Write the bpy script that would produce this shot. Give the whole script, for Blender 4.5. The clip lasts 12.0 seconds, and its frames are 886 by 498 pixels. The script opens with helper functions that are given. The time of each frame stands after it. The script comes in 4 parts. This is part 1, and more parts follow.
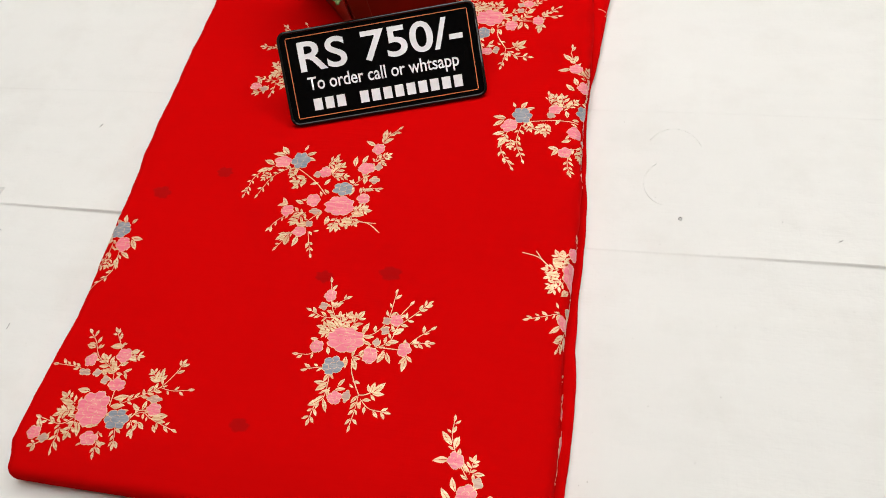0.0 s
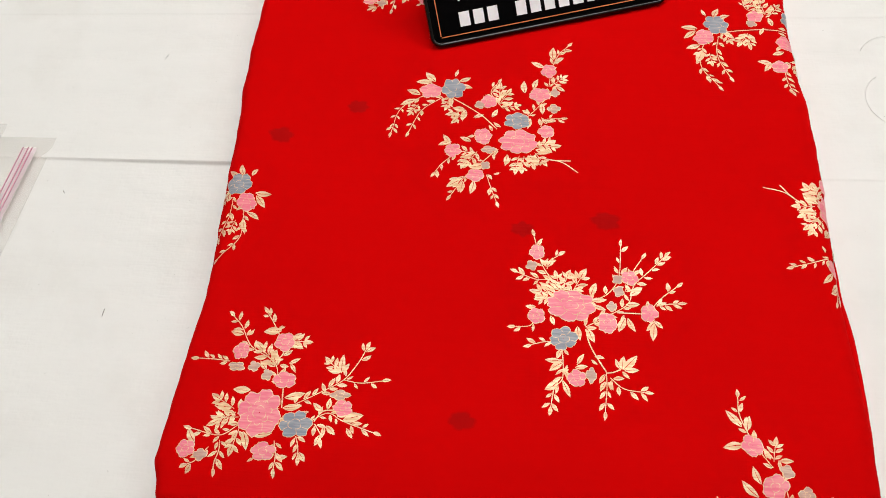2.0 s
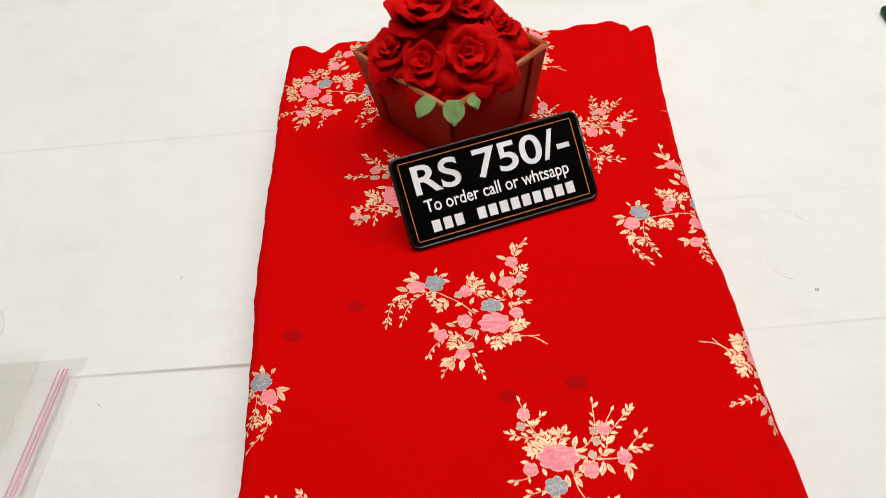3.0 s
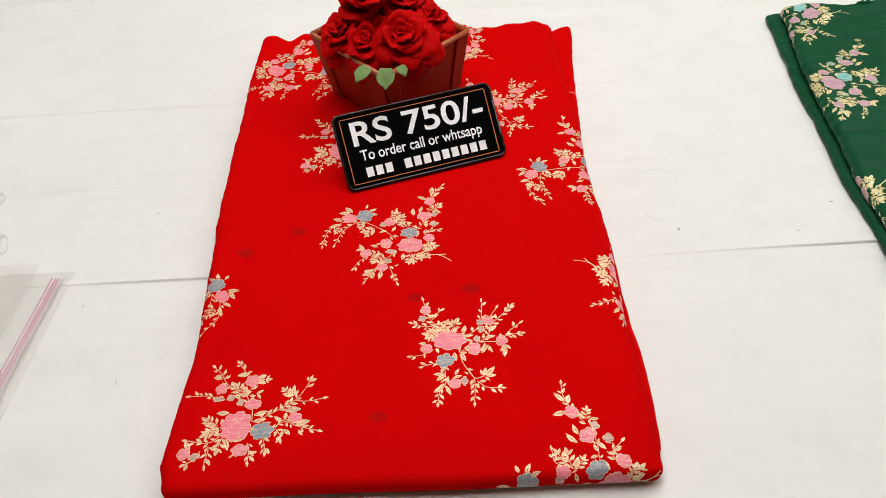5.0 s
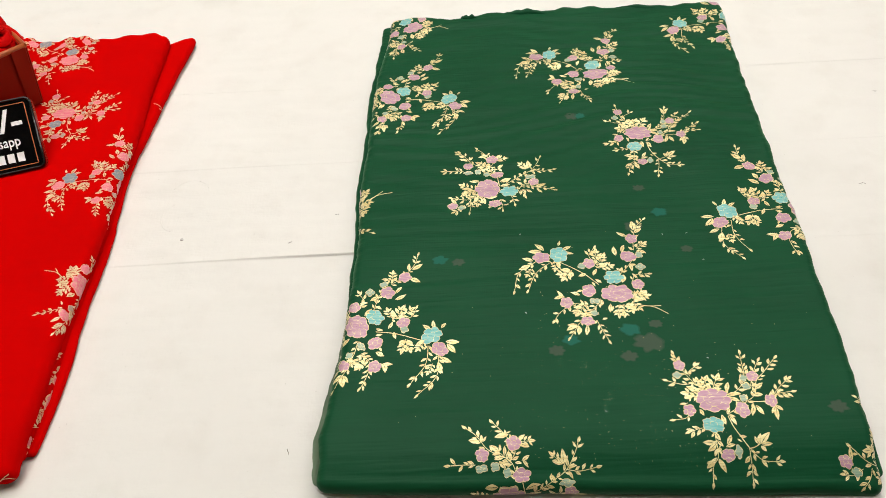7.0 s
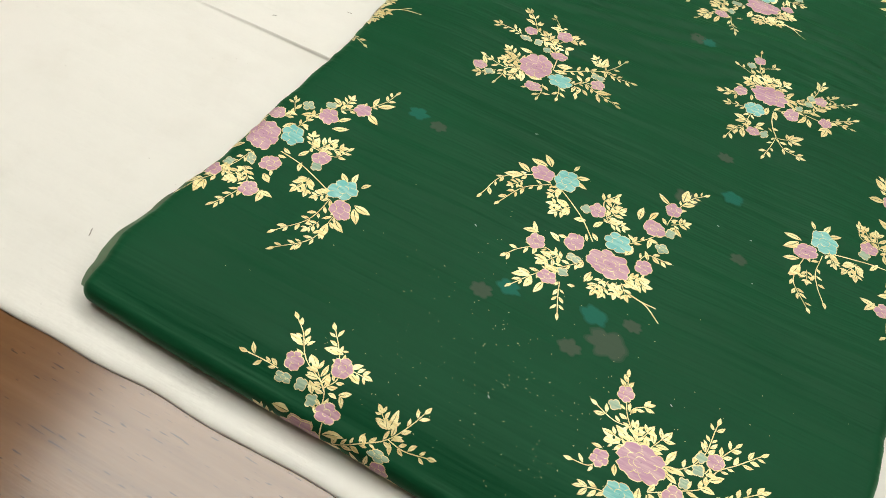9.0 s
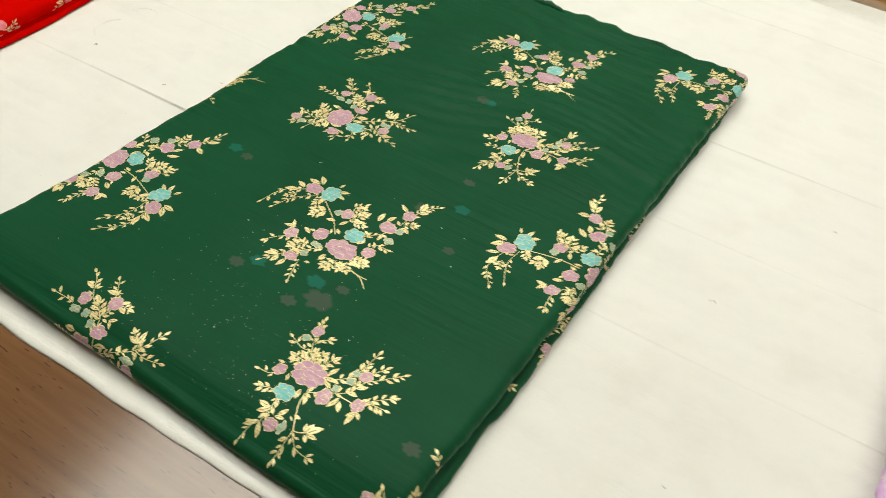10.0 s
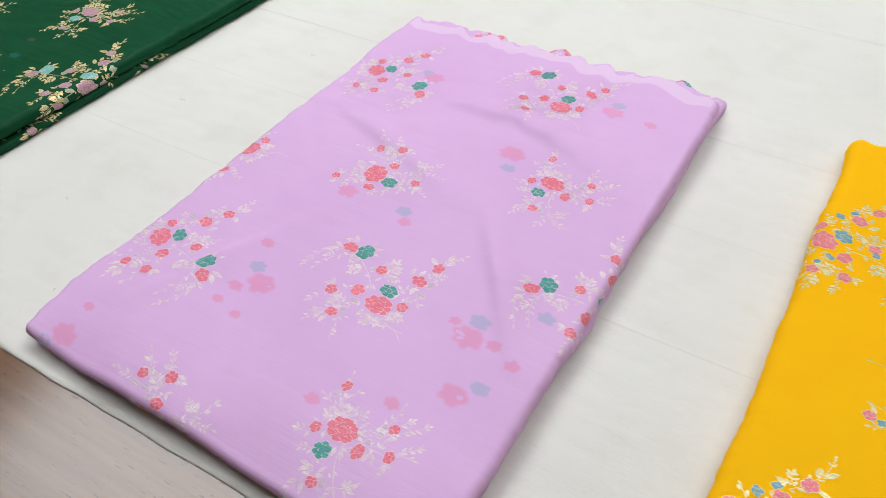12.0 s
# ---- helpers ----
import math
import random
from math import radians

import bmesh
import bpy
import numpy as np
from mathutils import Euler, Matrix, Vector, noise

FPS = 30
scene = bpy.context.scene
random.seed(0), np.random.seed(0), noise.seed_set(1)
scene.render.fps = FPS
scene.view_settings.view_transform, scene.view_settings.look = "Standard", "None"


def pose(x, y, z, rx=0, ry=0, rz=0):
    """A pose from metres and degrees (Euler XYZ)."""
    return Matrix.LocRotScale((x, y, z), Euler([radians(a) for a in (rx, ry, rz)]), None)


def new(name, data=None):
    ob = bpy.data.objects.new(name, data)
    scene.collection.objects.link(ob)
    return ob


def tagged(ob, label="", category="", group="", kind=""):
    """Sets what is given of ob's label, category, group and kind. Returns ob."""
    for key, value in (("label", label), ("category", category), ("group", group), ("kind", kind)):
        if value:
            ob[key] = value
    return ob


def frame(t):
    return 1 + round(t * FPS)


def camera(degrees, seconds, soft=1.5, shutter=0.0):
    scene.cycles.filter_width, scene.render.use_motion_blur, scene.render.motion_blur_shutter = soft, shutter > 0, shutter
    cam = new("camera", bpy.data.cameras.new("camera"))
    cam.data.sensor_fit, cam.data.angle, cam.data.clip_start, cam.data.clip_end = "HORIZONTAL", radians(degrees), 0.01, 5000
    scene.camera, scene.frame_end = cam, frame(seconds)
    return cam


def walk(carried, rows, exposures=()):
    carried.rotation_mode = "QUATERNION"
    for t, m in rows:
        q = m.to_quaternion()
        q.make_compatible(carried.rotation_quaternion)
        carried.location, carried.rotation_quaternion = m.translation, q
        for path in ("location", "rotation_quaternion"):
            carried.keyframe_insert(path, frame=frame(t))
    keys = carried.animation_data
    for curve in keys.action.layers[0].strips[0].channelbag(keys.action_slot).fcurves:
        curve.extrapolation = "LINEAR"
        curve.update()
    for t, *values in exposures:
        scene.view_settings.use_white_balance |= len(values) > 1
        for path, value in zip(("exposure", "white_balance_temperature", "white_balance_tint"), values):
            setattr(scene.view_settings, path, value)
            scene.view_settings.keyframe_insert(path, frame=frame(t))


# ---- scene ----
cam = camera(58.8, 12.0, soft=0.35, shutter=0.15)
# seconds, place, yaw to the left, pitch, lean
PATH = [
    (0.0, 0.0054, -0.0427, 0.3905, 22.92, -55.69, -14.65),
    (0.5, -0.0614, -0.0445, 0.3734, 11.65, -55.55, -5.85),
    (1.0, -0.1037, -0.0411, 0.3646, 10.72, -56.10, -6.42),
    (1.5, -0.1357, -0.0207, 0.3516, 12.24, -57.86, -8.18),
    (2.0, -0.1534, -0.0191, 0.3375, 13.30, -60.88, -9.41),
    (2.5, -0.1592, -0.0244, 0.3746, 8.28, -55.49, -8.34),
    (3.0, -0.1694, -0.0552, 0.4029, 3.72, -49.10, -7.17),
    (3.2, -0.1717, -0.0891, 0.4043, 2.99, -49.22, -7.01),
    (4.8, -0.1272, -0.1772, 0.4231, 2.73, -46.42, -5.23),
    (5.0, -0.1185, -0.1813, 0.4268, 2.93, -46.11, -5.09),
    (5.5, -0.0546, -0.1825, 0.4338, 2.63, -45.28, -4.53),
    (6.0, 0.0921, -0.1843, 0.4423, 3.06, -46.03, -5.07),
    (6.5, 0.2241, -0.1926, 0.4396, 4.03, -46.41, -5.64),
    (7.0, 0.2616, -0.1917, 0.4305, 2.81, -46.63, -4.63),
    (7.2, 0.2619, -0.1898, 0.4229, 1.82, -46.78, -3.92),
    (8.8, 0.3261, -0.0997, 0.3020, 11.94, -52.23, 14.81),
    (9.0, 0.3480, -0.0953, 0.3014, 15.56, -52.40, 13.59),
    (9.5, 0.4234, -0.1035, 0.3284, 20.96, -50.00, 10.54),
    (10.0, 0.5710, -0.1257, 0.3755, 27.15, -45.52, 6.06),
    (10.5, 0.7402, -0.1160, 0.3950, 29.57, -42.48, 1.66),
    (11.0, 0.9144, -0.0914, 0.3689, 32.88, -45.06, -0.97),
    (11.5, 0.9907, -0.1092, 0.3709, 32.92, -46.31, -1.77),
    (12.0, 1.0808, -0.1246, 0.3854, 31.96, -43.98, -1.75),
]
walk(cam, [(t, pose(x, y, z, 90 + pitch, 0, yaw) @ pose(0, 0, 0, 0, 0, roll)) for t, x, y, z, yaw, pitch, roll in PATH],
     exposures=[(0, -0.05, 6150, 10), (3, -0.05, 6150, 10), (5, -0.07, 6150, 10), (6.5, -0.03, 6400, 10), (7, -0.01, 6500, 10), (9, 0.0, 6550, 5),
                (10.5, -0.04, 6650, 1), (11.2, -0.12, 5900, 8), (12, -0.13, 5900, 8)])

# ---- light ----
world = bpy.data.worlds.new("room_air")
scene.world = world
world.use_nodes = True
world.node_tree.nodes["Background"].inputs[0].default_value = (0.9, 0.95, 1.0, 1)
world.node_tree.nodes["Background"].inputs[1].default_value = 0.05


def panel_lamp(x, y, sx, sy, watts, colour=(1.0, 0.965, 0.91)):
    data = bpy.data.lights.new("panel_lamp", "AREA")
    data.shape, data.size, data.size_y, data.energy, data.color = "RECTANGLE", sx, sy, watts, colour
    lamp = new("panel_lamp", data)
    lamp.matrix_world = pose(x, y, 1.905)
    return lamp


# ceiling is out of view; the third panel is added to even the brightness
PANELS = [(-0.29, 0.26, 1.14, 1.00, 8.6), (0.35, 1.32, 1.6, 0.4, 18.0), (1.75, 0.85, 1.0, 0.7, 8.5)]
for spec in PANELS:
    panel_lamp(*spec)


# ---- materials ----
def nodes_of(name):
    m = bpy.data.materials.new(name)
    m.use_nodes = True
    t = m.node_tree
    return m, t, t.nodes["Principled BSDF"]


def add(t, kind, **values):
    n = t.nodes.new(kind)
    for k, v in values.items():
        n.inputs[k].default_value = v
    return n


def coords(t, scale=(1, 1, 1), turn=0.0):
    c = t.nodes.new("ShaderNodeTexCoord")
    m = add(t, "ShaderNodeMapping", Scale=scale, Rotation=(0, 0, turn))
    t.links.new(c.outputs["Object"], m.inputs["Vector"])
    return m.outputs["Vector"]


def noise_at(t, scale, detail=4.0, stretch=(1, 1, 1), turn=0.0, rough=0.55):
    n = add(t, "ShaderNodeTexNoise", Scale=scale, Detail=detail, Roughness=rough)
    t.links.new(coords(t, stretch, turn), n.inputs["Vector"])
    return n.outputs["Fac"]


def ramp(t, fac, stops):
    r = t.nodes.new("ShaderNodeValToRGB")
    el = r.color_ramp.elements
    while len(el) < len(stops):
        el.new(0.5)
    for e, (p, c) in zip(el, stops):
        e.position, e.color = p, (*c, 1)
    t.links.new(fac, r.inputs["Fac"])
    return r.outputs["Color"]


def mixed(t, fac, a, b, mode="MIX"):
    m = t.nodes.new("ShaderNodeMix")
    m.data_type, m.blend_type = "RGBA", mode
    for sock, v in ((m.inputs["Factor"], fac), (m.inputs[6], a), (m.inputs[7], b)):
        if isinstance(v, (int, float)):
            sock.default_value = v
        elif isinstance(v, tuple):
            sock.default_value = (*v, 1)
        else:
            t.links.new(v, sock)
    return m.outputs[2]


def bump(t, b, heights, chain=None):
    """heights: (socket, strength, distance)"""
    last = None
    for h, s, d in heights:
        n = add(t, "ShaderNodeBump", Strength=s, Distance=d)
        t.links.new(h, n.inputs["Height"])
        if last:
            t.links.new(last, n.inputs["Normal"])
        last = n.outputs["Normal"]
    t.links.new(last, b.inputs["Normal"])


def weave(t, pitch):
    """Fine uneven warp and weft, about pitch metres apart."""
    a = noise_at(t, 0.5 / pitch, 2.0, (1.0, 0.12, 1.0))
    b = noise_at(t, 0.5 / pitch, 2.0, (0.12, 1.0, 1.0))
    m = t.nodes.new("ShaderNodeMath")
    m.operation = "ADD"
    t.links.new(a, m.inputs[0]), t.links.new(b, m.inputs[1])
    return m.outputs[0]


def cloth_mat(name, dark, light, rough=0.75, sheen=0.2, tint=(1, 1, 1), pitch=0.0008, slub=0.25, gloss=0.05, crinkle=0.0):
    m, t, b = nodes_of(name)
    broad = noise_at(t, 9.0, 3.0)
    slubs = noise_at(t, 60.0, 3.0, (0.35, 5.0, 1.0))
    base = mixed(t, broad, dark, light)
    base = mixed(t, slub, base, mixed(t, slubs, dark, light))
    cloud = noise_at(t, 26.0, 4.0, (0.5, 1.6, 1.0))
    base = mixed(t, ramp(t, cloud, [(0.35, (0, 0, 0)), (0.75, (0.35, 0.35, 0.35))]), base, light)
    t.links.new(base, b.inputs["Base Color"])
    b.inputs["Roughness"].default_value = rough
    b.inputs["Sheen Weight"].default_value = sheen
    b.inputs["Sheen Tint"].default_value = (*tint, 1)
    b.inputs["Sheen Roughness"].default_value = 0.45
    b.inputs["Specular IOR Level"].default_value = gloss
    if crinkle:
        lines = noise_at(t, 34.0, 3.0, (0.16, 2.6, 1.0), 0.06)
        bump(t, b, [(lines, crinkle, 0.006), (broad, 0.25, 0.006), (slubs, 0.2, 0.0005), (weave(t, pitch), 0.22, 0.0003)])
        return m
    bump(t, b, [(broad, 0.25, 0.006), (slubs, 0.2, 0.0005), (weave(t, pitch), 0.22, 0.0003)])
    return m


def thread_mat(name, a, c, rough=0.5, metal=0.0, sheen=0.3, rows=900.0, patchy=0.25):
    """Brocade filling: floats of thread along the weft in two shades."""
    m, t, b = nodes_of(name)
    floats = noise_at(t, rows, 2.0, (0.14, 1.0, 1.0))
    patch = noise_at(t, 170.0, 2.0)
    col = ramp(t, floats, [(0.42, a), (0.62, c)])
    t.links.new(mixed(t, patchy, col, ramp(t, patch, [(0.35, a), (0.7, c)])), b.inputs["Base Color"])
    b.inputs["Roughness"].default_value = rough
    b.inputs["Metallic"].default_value = metal
    b.inputs["Sheen Weight"].default_value = sheen
    bump(t, b, [(floats, 0.45, 0.0003)])
    return m


def plain_mat(name, a, c, rough, scale=40.0, metal=0.0, relief=0.1, coat=0.0, stretch=(1, 1, 1)):
    m, t, b = nodes_of(name)
    n = noise_at(t, scale, 5.0, stretch)
    t.links.new(mixed(t, n, a, c), b.inputs["Base Color"])
    b.inputs["Roughness"].default_value = rough
    b.inputs["Metallic"].default_value = metal
    b.inputs["Coat Weight"].default_value = coat
    b.inputs["Coat Roughness"].default_value = 0.08
    bump(t, b, [(n, relief, 0.001)])
    return m


def sheet_mat():
    m, t, b = nodes_of("white_cotton")
    broad = noise_at(t, 4.0, 4.0)
    blot = noise_at(t, 26.0, 5.0)
    specks = noise_at(t, 420.0, 2.0)
    rumple = noise_at(t, 7.0, 3.0, (0.35, 1.6, 1.0), 0.08)
    base = mixed(t, broad, (0.72, 0.705, 0.66), (0.82, 0.81, 0.77))
    base = mixed(t, ramp(t, blot, [(0.50, (0, 0, 0)), (0.80, (0.30, 0.30, 0.30))]), base, (0.62, 0.59, 0.53))
    base = mixed(t, ramp(t, specks, [(0.74, (0, 0, 0)), (0.80, (0.45, 0.45, 0.45))]), base, (0.35, 0.32, 0.28))
    t.links.new(base, b.inputs["Base Color"])
    b.inputs["Roughness"].default_value = 0.85
    b.inputs["Sheen Weight"].default_value = 0.1
    b.inputs["Specular IOR Level"].default_value = 0.2
    bump(t, b, [(rumple, 0.55, 0.014), (blot, 0.25, 0.005), (weave(t, 0.0008), 0.3, 0.0003)])
    return m


def wood_mat(name, deep, mid, pale, rough=0.17):
    m, t, b = nodes_of(name)
    grain = noise_at(t, 5.0, 8.0, (1.2, 22.0, 1.0), 0.0, 0.62)
    pores = noise_at(t, 110.0, 1.0, (1.0, 8.0, 1.0))
    broad = noise_at(t, 2.2, 3.0, (0.6, 2.5, 1.0))
    base = ramp(t, grain, [(0.20, deep), (0.50, mid), (0.85, pale)])
    base = mixed(t, mixed(t, 0.5, broad, (0, 0, 0)), base, deep)
    base = mixed(t, ramp(t, pores, [(0.69, (0, 0, 0)), (0.73, (0.9, 0.85, 0.85))]), base, (0.03, 0.014, 0.008))
    t.links.new(base, b.inputs["Base Color"])
    b.inputs["Roughness"].default_value = rough
    b.inputs["Specular IOR Level"].default_value = 0.8
    bump(t, b, [(grain, 0.02, 0.001), (pores, 0.1, 0.0003)])
    return m


COTTON = sheet_mat()
WOOD = wood_mat("walnut_laminate", (0.10, 0.045, 0.016), (0.18, 0.083, 0.030), (0.26, 0.130, 0.055))
RED = cloth_mat("red_crepe", (0.50, 0.0004, 0.0003), (0.59, 0.0006, 0.0005), 0.9, 0.0, (1, 0.1, 0.05), gloss=0.015)
GREEN = cloth_mat("green_georgette", (0.0036, 0.046, 0.0180), (0.0075, 0.078, 0.031), 0.48, 0.12, (0.25, 1, 0.38), gloss=0.08, crinkle=0.28)
GREEN_EDGE = cloth_mat("green_selvedge", (0.09, 0.14, 0.09), (0.17, 0.23, 0.15), 0.6, 0.3)
LILAC = cloth_mat("lilac_georgette", (0.67, 0.41, 0.72), (0.78, 0.51, 0.82), 0.55, 0.1, (1, 0.9, 1), gloss=0.15, crinkle=0.06)
LILAC_EDGE = cloth_mat("lilac_selvedge", (0.76, 0.54, 0.79), (0.83, 0.63, 0.85), 0.6, 0.2)
YELLOW = cloth_mat("yellow_crepe", (0.95, 0.45, 0.001), (0.98, 0.55, 0.002), 0.85, 0.0, (1, 0.8, 0.3), gloss=0.02)
GOLD = thread_mat("gold_thread", (0.66, 0.54, 0.22), (0.95, 0.88, 0.50), 0.40, 0.25, patchy=0.4)
GOLD_RED = thread_mat("copper_gold_thread", (0.66, 0.34, 0.17), (0.88, 0.68, 0.42), 0.45, 0.2, patchy=0.4)
# lilac-toned thread; its paler shade paints in the white glints
SILVER = thread_mat("silver_thread_with_glints", (0.70, 0.48, 0.68), (0.90, 0.82, 0.80), 0.42, 0.05, patchy=0.6)
PINK = thread_mat("pink_thread", (0.80, 0.14, 0.22), (0.84, 0.27, 0.29))
MAUVE = thread_mat("mauve_thread", (0.46, 0.23, 0.35), (0.60, 0.38, 0.43))
CORAL = thread_mat("coral_thread", (0.78, 0.12, 0.20), (0.80, 0.22, 0.31))
GREYBLUE = thread_mat("grey_blue_thread", (0.19, 0.21, 0.26), (0.33, 0.32, 0.34))
TURQUOISE = thread_mat("turquoise_thread", (0.12, 0.46, 0.45), (0.28, 0.60, 0.56))
TEAL = thread_mat("teal_thread", (0.02, 0.24, 0.22), (0.10, 0.38, 0.36))
DULL_ROSE = thread_mat("dull_rose_thread", (0.46, 0.24, 0.19), (0.62, 0.40, 0.30))
DULL_SAGE = thread_mat("dull_sage_thread", (0.22, 0.36, 0.27), (0.42, 0.52, 0.36))
DULL_LILAC = thread_mat("dull_lilac_thread", (0.58, 0.42, 0.60), (0.72, 0.55, 0.72))
BLUE = thread_mat("blue_thread", (0.12, 0.30, 0.42), (0.25, 0.45, 0.5))


def through_cloth(name, cloth, below, amount, rough, gloss):
    """The cloth's own colour with some of what lies beneath it, in three fading steps."""
    out = []
    for k in (1.0, 0.62, 0.28):
        pair = [tuple(c * (1 - amount * k) + b * amount * k for c, b in zip(shade, below)) for shade in cloth]
        out.append(cloth_mat(name, pair[0], pair[1], rough, 0.05, gloss=gloss))
    return out


RED_PAIR = ((0.50, 0.0004, 0.0003), (0.59, 0.0006, 0.0005))
GREEN_PAIR = ((0.0036, 0.046, 0.0180), (0.0075, 0.078, 0.031))
LILAC_PAIR = ((0.67, 0.41, 0.72), (0.78, 0.51, 0.82))
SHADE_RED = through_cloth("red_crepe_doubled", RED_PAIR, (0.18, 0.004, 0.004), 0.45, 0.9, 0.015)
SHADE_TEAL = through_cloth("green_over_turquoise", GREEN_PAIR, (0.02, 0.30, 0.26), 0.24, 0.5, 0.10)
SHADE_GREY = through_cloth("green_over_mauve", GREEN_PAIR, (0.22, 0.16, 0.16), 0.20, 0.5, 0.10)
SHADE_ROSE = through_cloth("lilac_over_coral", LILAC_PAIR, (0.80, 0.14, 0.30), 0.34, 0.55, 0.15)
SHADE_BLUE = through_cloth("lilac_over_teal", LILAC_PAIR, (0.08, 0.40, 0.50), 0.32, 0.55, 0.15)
BLACK = plain_mat("black_acrylic", (0.0012, 0.0012, 0.0014), (0.003, 0.003, 0.003), 0.12, 60, coat=0.0, relief=0.01)
BLACK.node_tree.nodes["Principled BSDF"].inputs["Specular IOR Level"].default_value = 0.10
GLOSS_BLACK = plain_mat("polished_black_rim", (0.002, 0.002, 0.002), (0.006, 0.005, 0.005), 0.10, 60, relief=0.02)
ORANGE = plain_mat("orange_line", (0.75, 0.18, 0.05), (0.85, 0.27, 0.09), 0.4)
WHITE = plain_mat("white_print", (0.93, 0.94, 0.95), (0.96, 0.96, 0.97), 0.5)
RUST = plain_mat("red_brown_edge", (0.16, 0.022, 0.010), (0.26, 0.04, 0.018), 0.25, 50, coat=0.3)
PLANTER = plain_mat("red_brown_lacquer", (0.20, 0.008, 0.003), (0.44, 0.030, 0.008), 0.50, 16, coat=0.02, relief=0.2, stretch=(1.5, 1.5, 0.6))
PLANTER.node_tree.nodes["Principled BSDF"].inputs["Specular IOR Level"].default_value = 0.14
RIM = plain_mat("orange_brown_rim", (0.35, 0.06, 0.015), (0.50, 0.13, 0.03), 0.35, 60)
# wide dark-to-bright mottling stands for shaded crevices and lit petal edges
PETAL = cloth_mat("red_velvet_with_shade", (0.20, 0.0006, 0.0008), (0.82, 0.002, 0.002), 0.6, 0.06, (1, 0.1, 0.05), 0.0005, gloss=0.03)
LEAF = cloth_mat("green_silk_leaf", (0.08, 0.17, 0.05), (0.25, 0.34, 0.13), 0.65, 0.1)
# wall and floor colours are kept dim to lessen fill light from the front
WALL = plain_mat("unseen_wall_beige", (0.40, 0.35, 0.28), (0.46, 0.41, 0.33), 0.9, 8)
CEIL = plain_mat("white_ceiling_paint", (0.78, 0.78, 0.76), (0.83, 0.83, 0.81), 0.9, 8)
FLOOR = plain_mat("beige_floor", (0.22, 0.17, 0.12), (0.30, 0.24, 0.17), 0.4, 6)
HAIR = plain_mat("dark_lint", (0.10, 0.085, 0.07), (0.2, 0.17, 0.14), 0.8)


def film_mat(name, tint, alpha, rough=0.12):
    m, t, b = nodes_of(name)
    n = noise_at(t, 30.0, 4.0)
    t.links.new(mixed(t, n, tint, tuple(min(1, v * 1.12) for v in tint)), b.inputs["Base Color"])
    b.inputs["Roughness"].default_value = rough
    b.inputs["Alpha"].default_value = alpha
    bump(t, b, [(n, 0.6, 0.004)])
    return m


FILM = film_mat("clear_plastic_film", (0.66, 0.63, 0.57), 0.22, 0.08)
ZIP = film_mat("pink_zip_strip", (0.82, 0.62, 0.67), 0.45, 0.3)
ZIPLINE = plain_mat("magenta_zip_line", (0.58, 0.20, 0.31), (0.66, 0.28, 0.38), 0.4)
GLOW = bpy.data.materials.new("lamp_diffuser")
GLOW.use_nodes = True
GLOW.node_tree.nodes["Principled BSDF"].inputs["Emission Color"].default_value = (1, 0.97, 0.92, 1)
GLOW.node_tree.nodes["Principled BSDF"].inputs["Emission Strength"].default_value = 4.0


# ---- building helpers ----
def thing(name, at, label, category, group="", kind=""):
    ob = new(name)
    ob.location = at
    ob.empty_display_size = 0.02
    return tagged(ob, label, category, group, kind)


def place(ob, parent):
    ob.parent = parent
    if parent.type == "EMPTY":
        ob.matrix_parent_inverse = Matrix.Translation(-parent.location)
    return ob


def part(name, bm, material, parent=None, label="", smooth=True):
    me = bpy.data.meshes.new(name)
    bm.to_mesh(me)
    bm.free()
    if smooth:
        me.shade_smooth()
    me.materials.append(material)
    ob = new(name, me)
    if parent is not None:
        place(ob, parent)
    if label:
        ob["label"] = label
    return ob


def from_lists(verts, faces):
    bm = bmesh.new()
    vs = [bm.verts.new(v) for v in verts]
    for f in faces:
        if len(set(f)) > 2:
            try:
                bm.faces.new([vs[i] for i in f])
            except ValueError:
                pass
    return bm


def box_bm(x0, y0, z0, x1, y1, z1, bevel=0.0, m=None):
    bm = bmesh.new()
    bmesh.ops.create_cube(bm, size=1.0, matrix=Matrix.Translation(((x0 + x1) / 2, (y0 + y1) / 2, (z0 + z1) / 2)) @ Matrix.Diagonal((x1 - x0, y1 - y0, z1 - z0, 1)))
    if bevel:
        bmesh.ops.bevel(bm, geom=bm.edges[:], offset=bevel, segments=2, affect="EDGES", profile=0.5)
    if m is not None:
        bmesh.ops.transform(bm, matrix=m, verts=bm.verts)
    return bm


def wob(x, y=0.0, seed=0.0):
    return noise.noise(Vector((x, y, seed)))


def tube_bm(points, radius, sides=5):
    verts, faces = [], []
    n = len(points)
    for i, p in enumerate(points):
        a = Vector(points[max(0, i - 1)])
        b = Vector(points[min(n - 1, i + 1)])
        d = (b - a).normalized()
        u = d.cross(Vector((0, 0, 1)))
        u = u.normalized() if u.length > 1e-4 else Vector((1, 0, 0))
        w = u.cross(d)
        for k in range(sides):
            q = 2 * math.pi * k / sides
            verts.append(Vector(p) + radius * (math.cos(q) * u + math.sin(q) * w))
    for i in range(n - 1):
        for k in range(sides):
            k2 = (k + 1) % sides
            faces.append((i * sides + k, i * sides + k2, (i + 1) * sides + k2, (i + 1) * sides + k))
    faces.append(tuple(range(sides)))
    faces.append(tuple((n - 1) * sides + k for k in range(sides)))
    return from_lists(verts, faces)


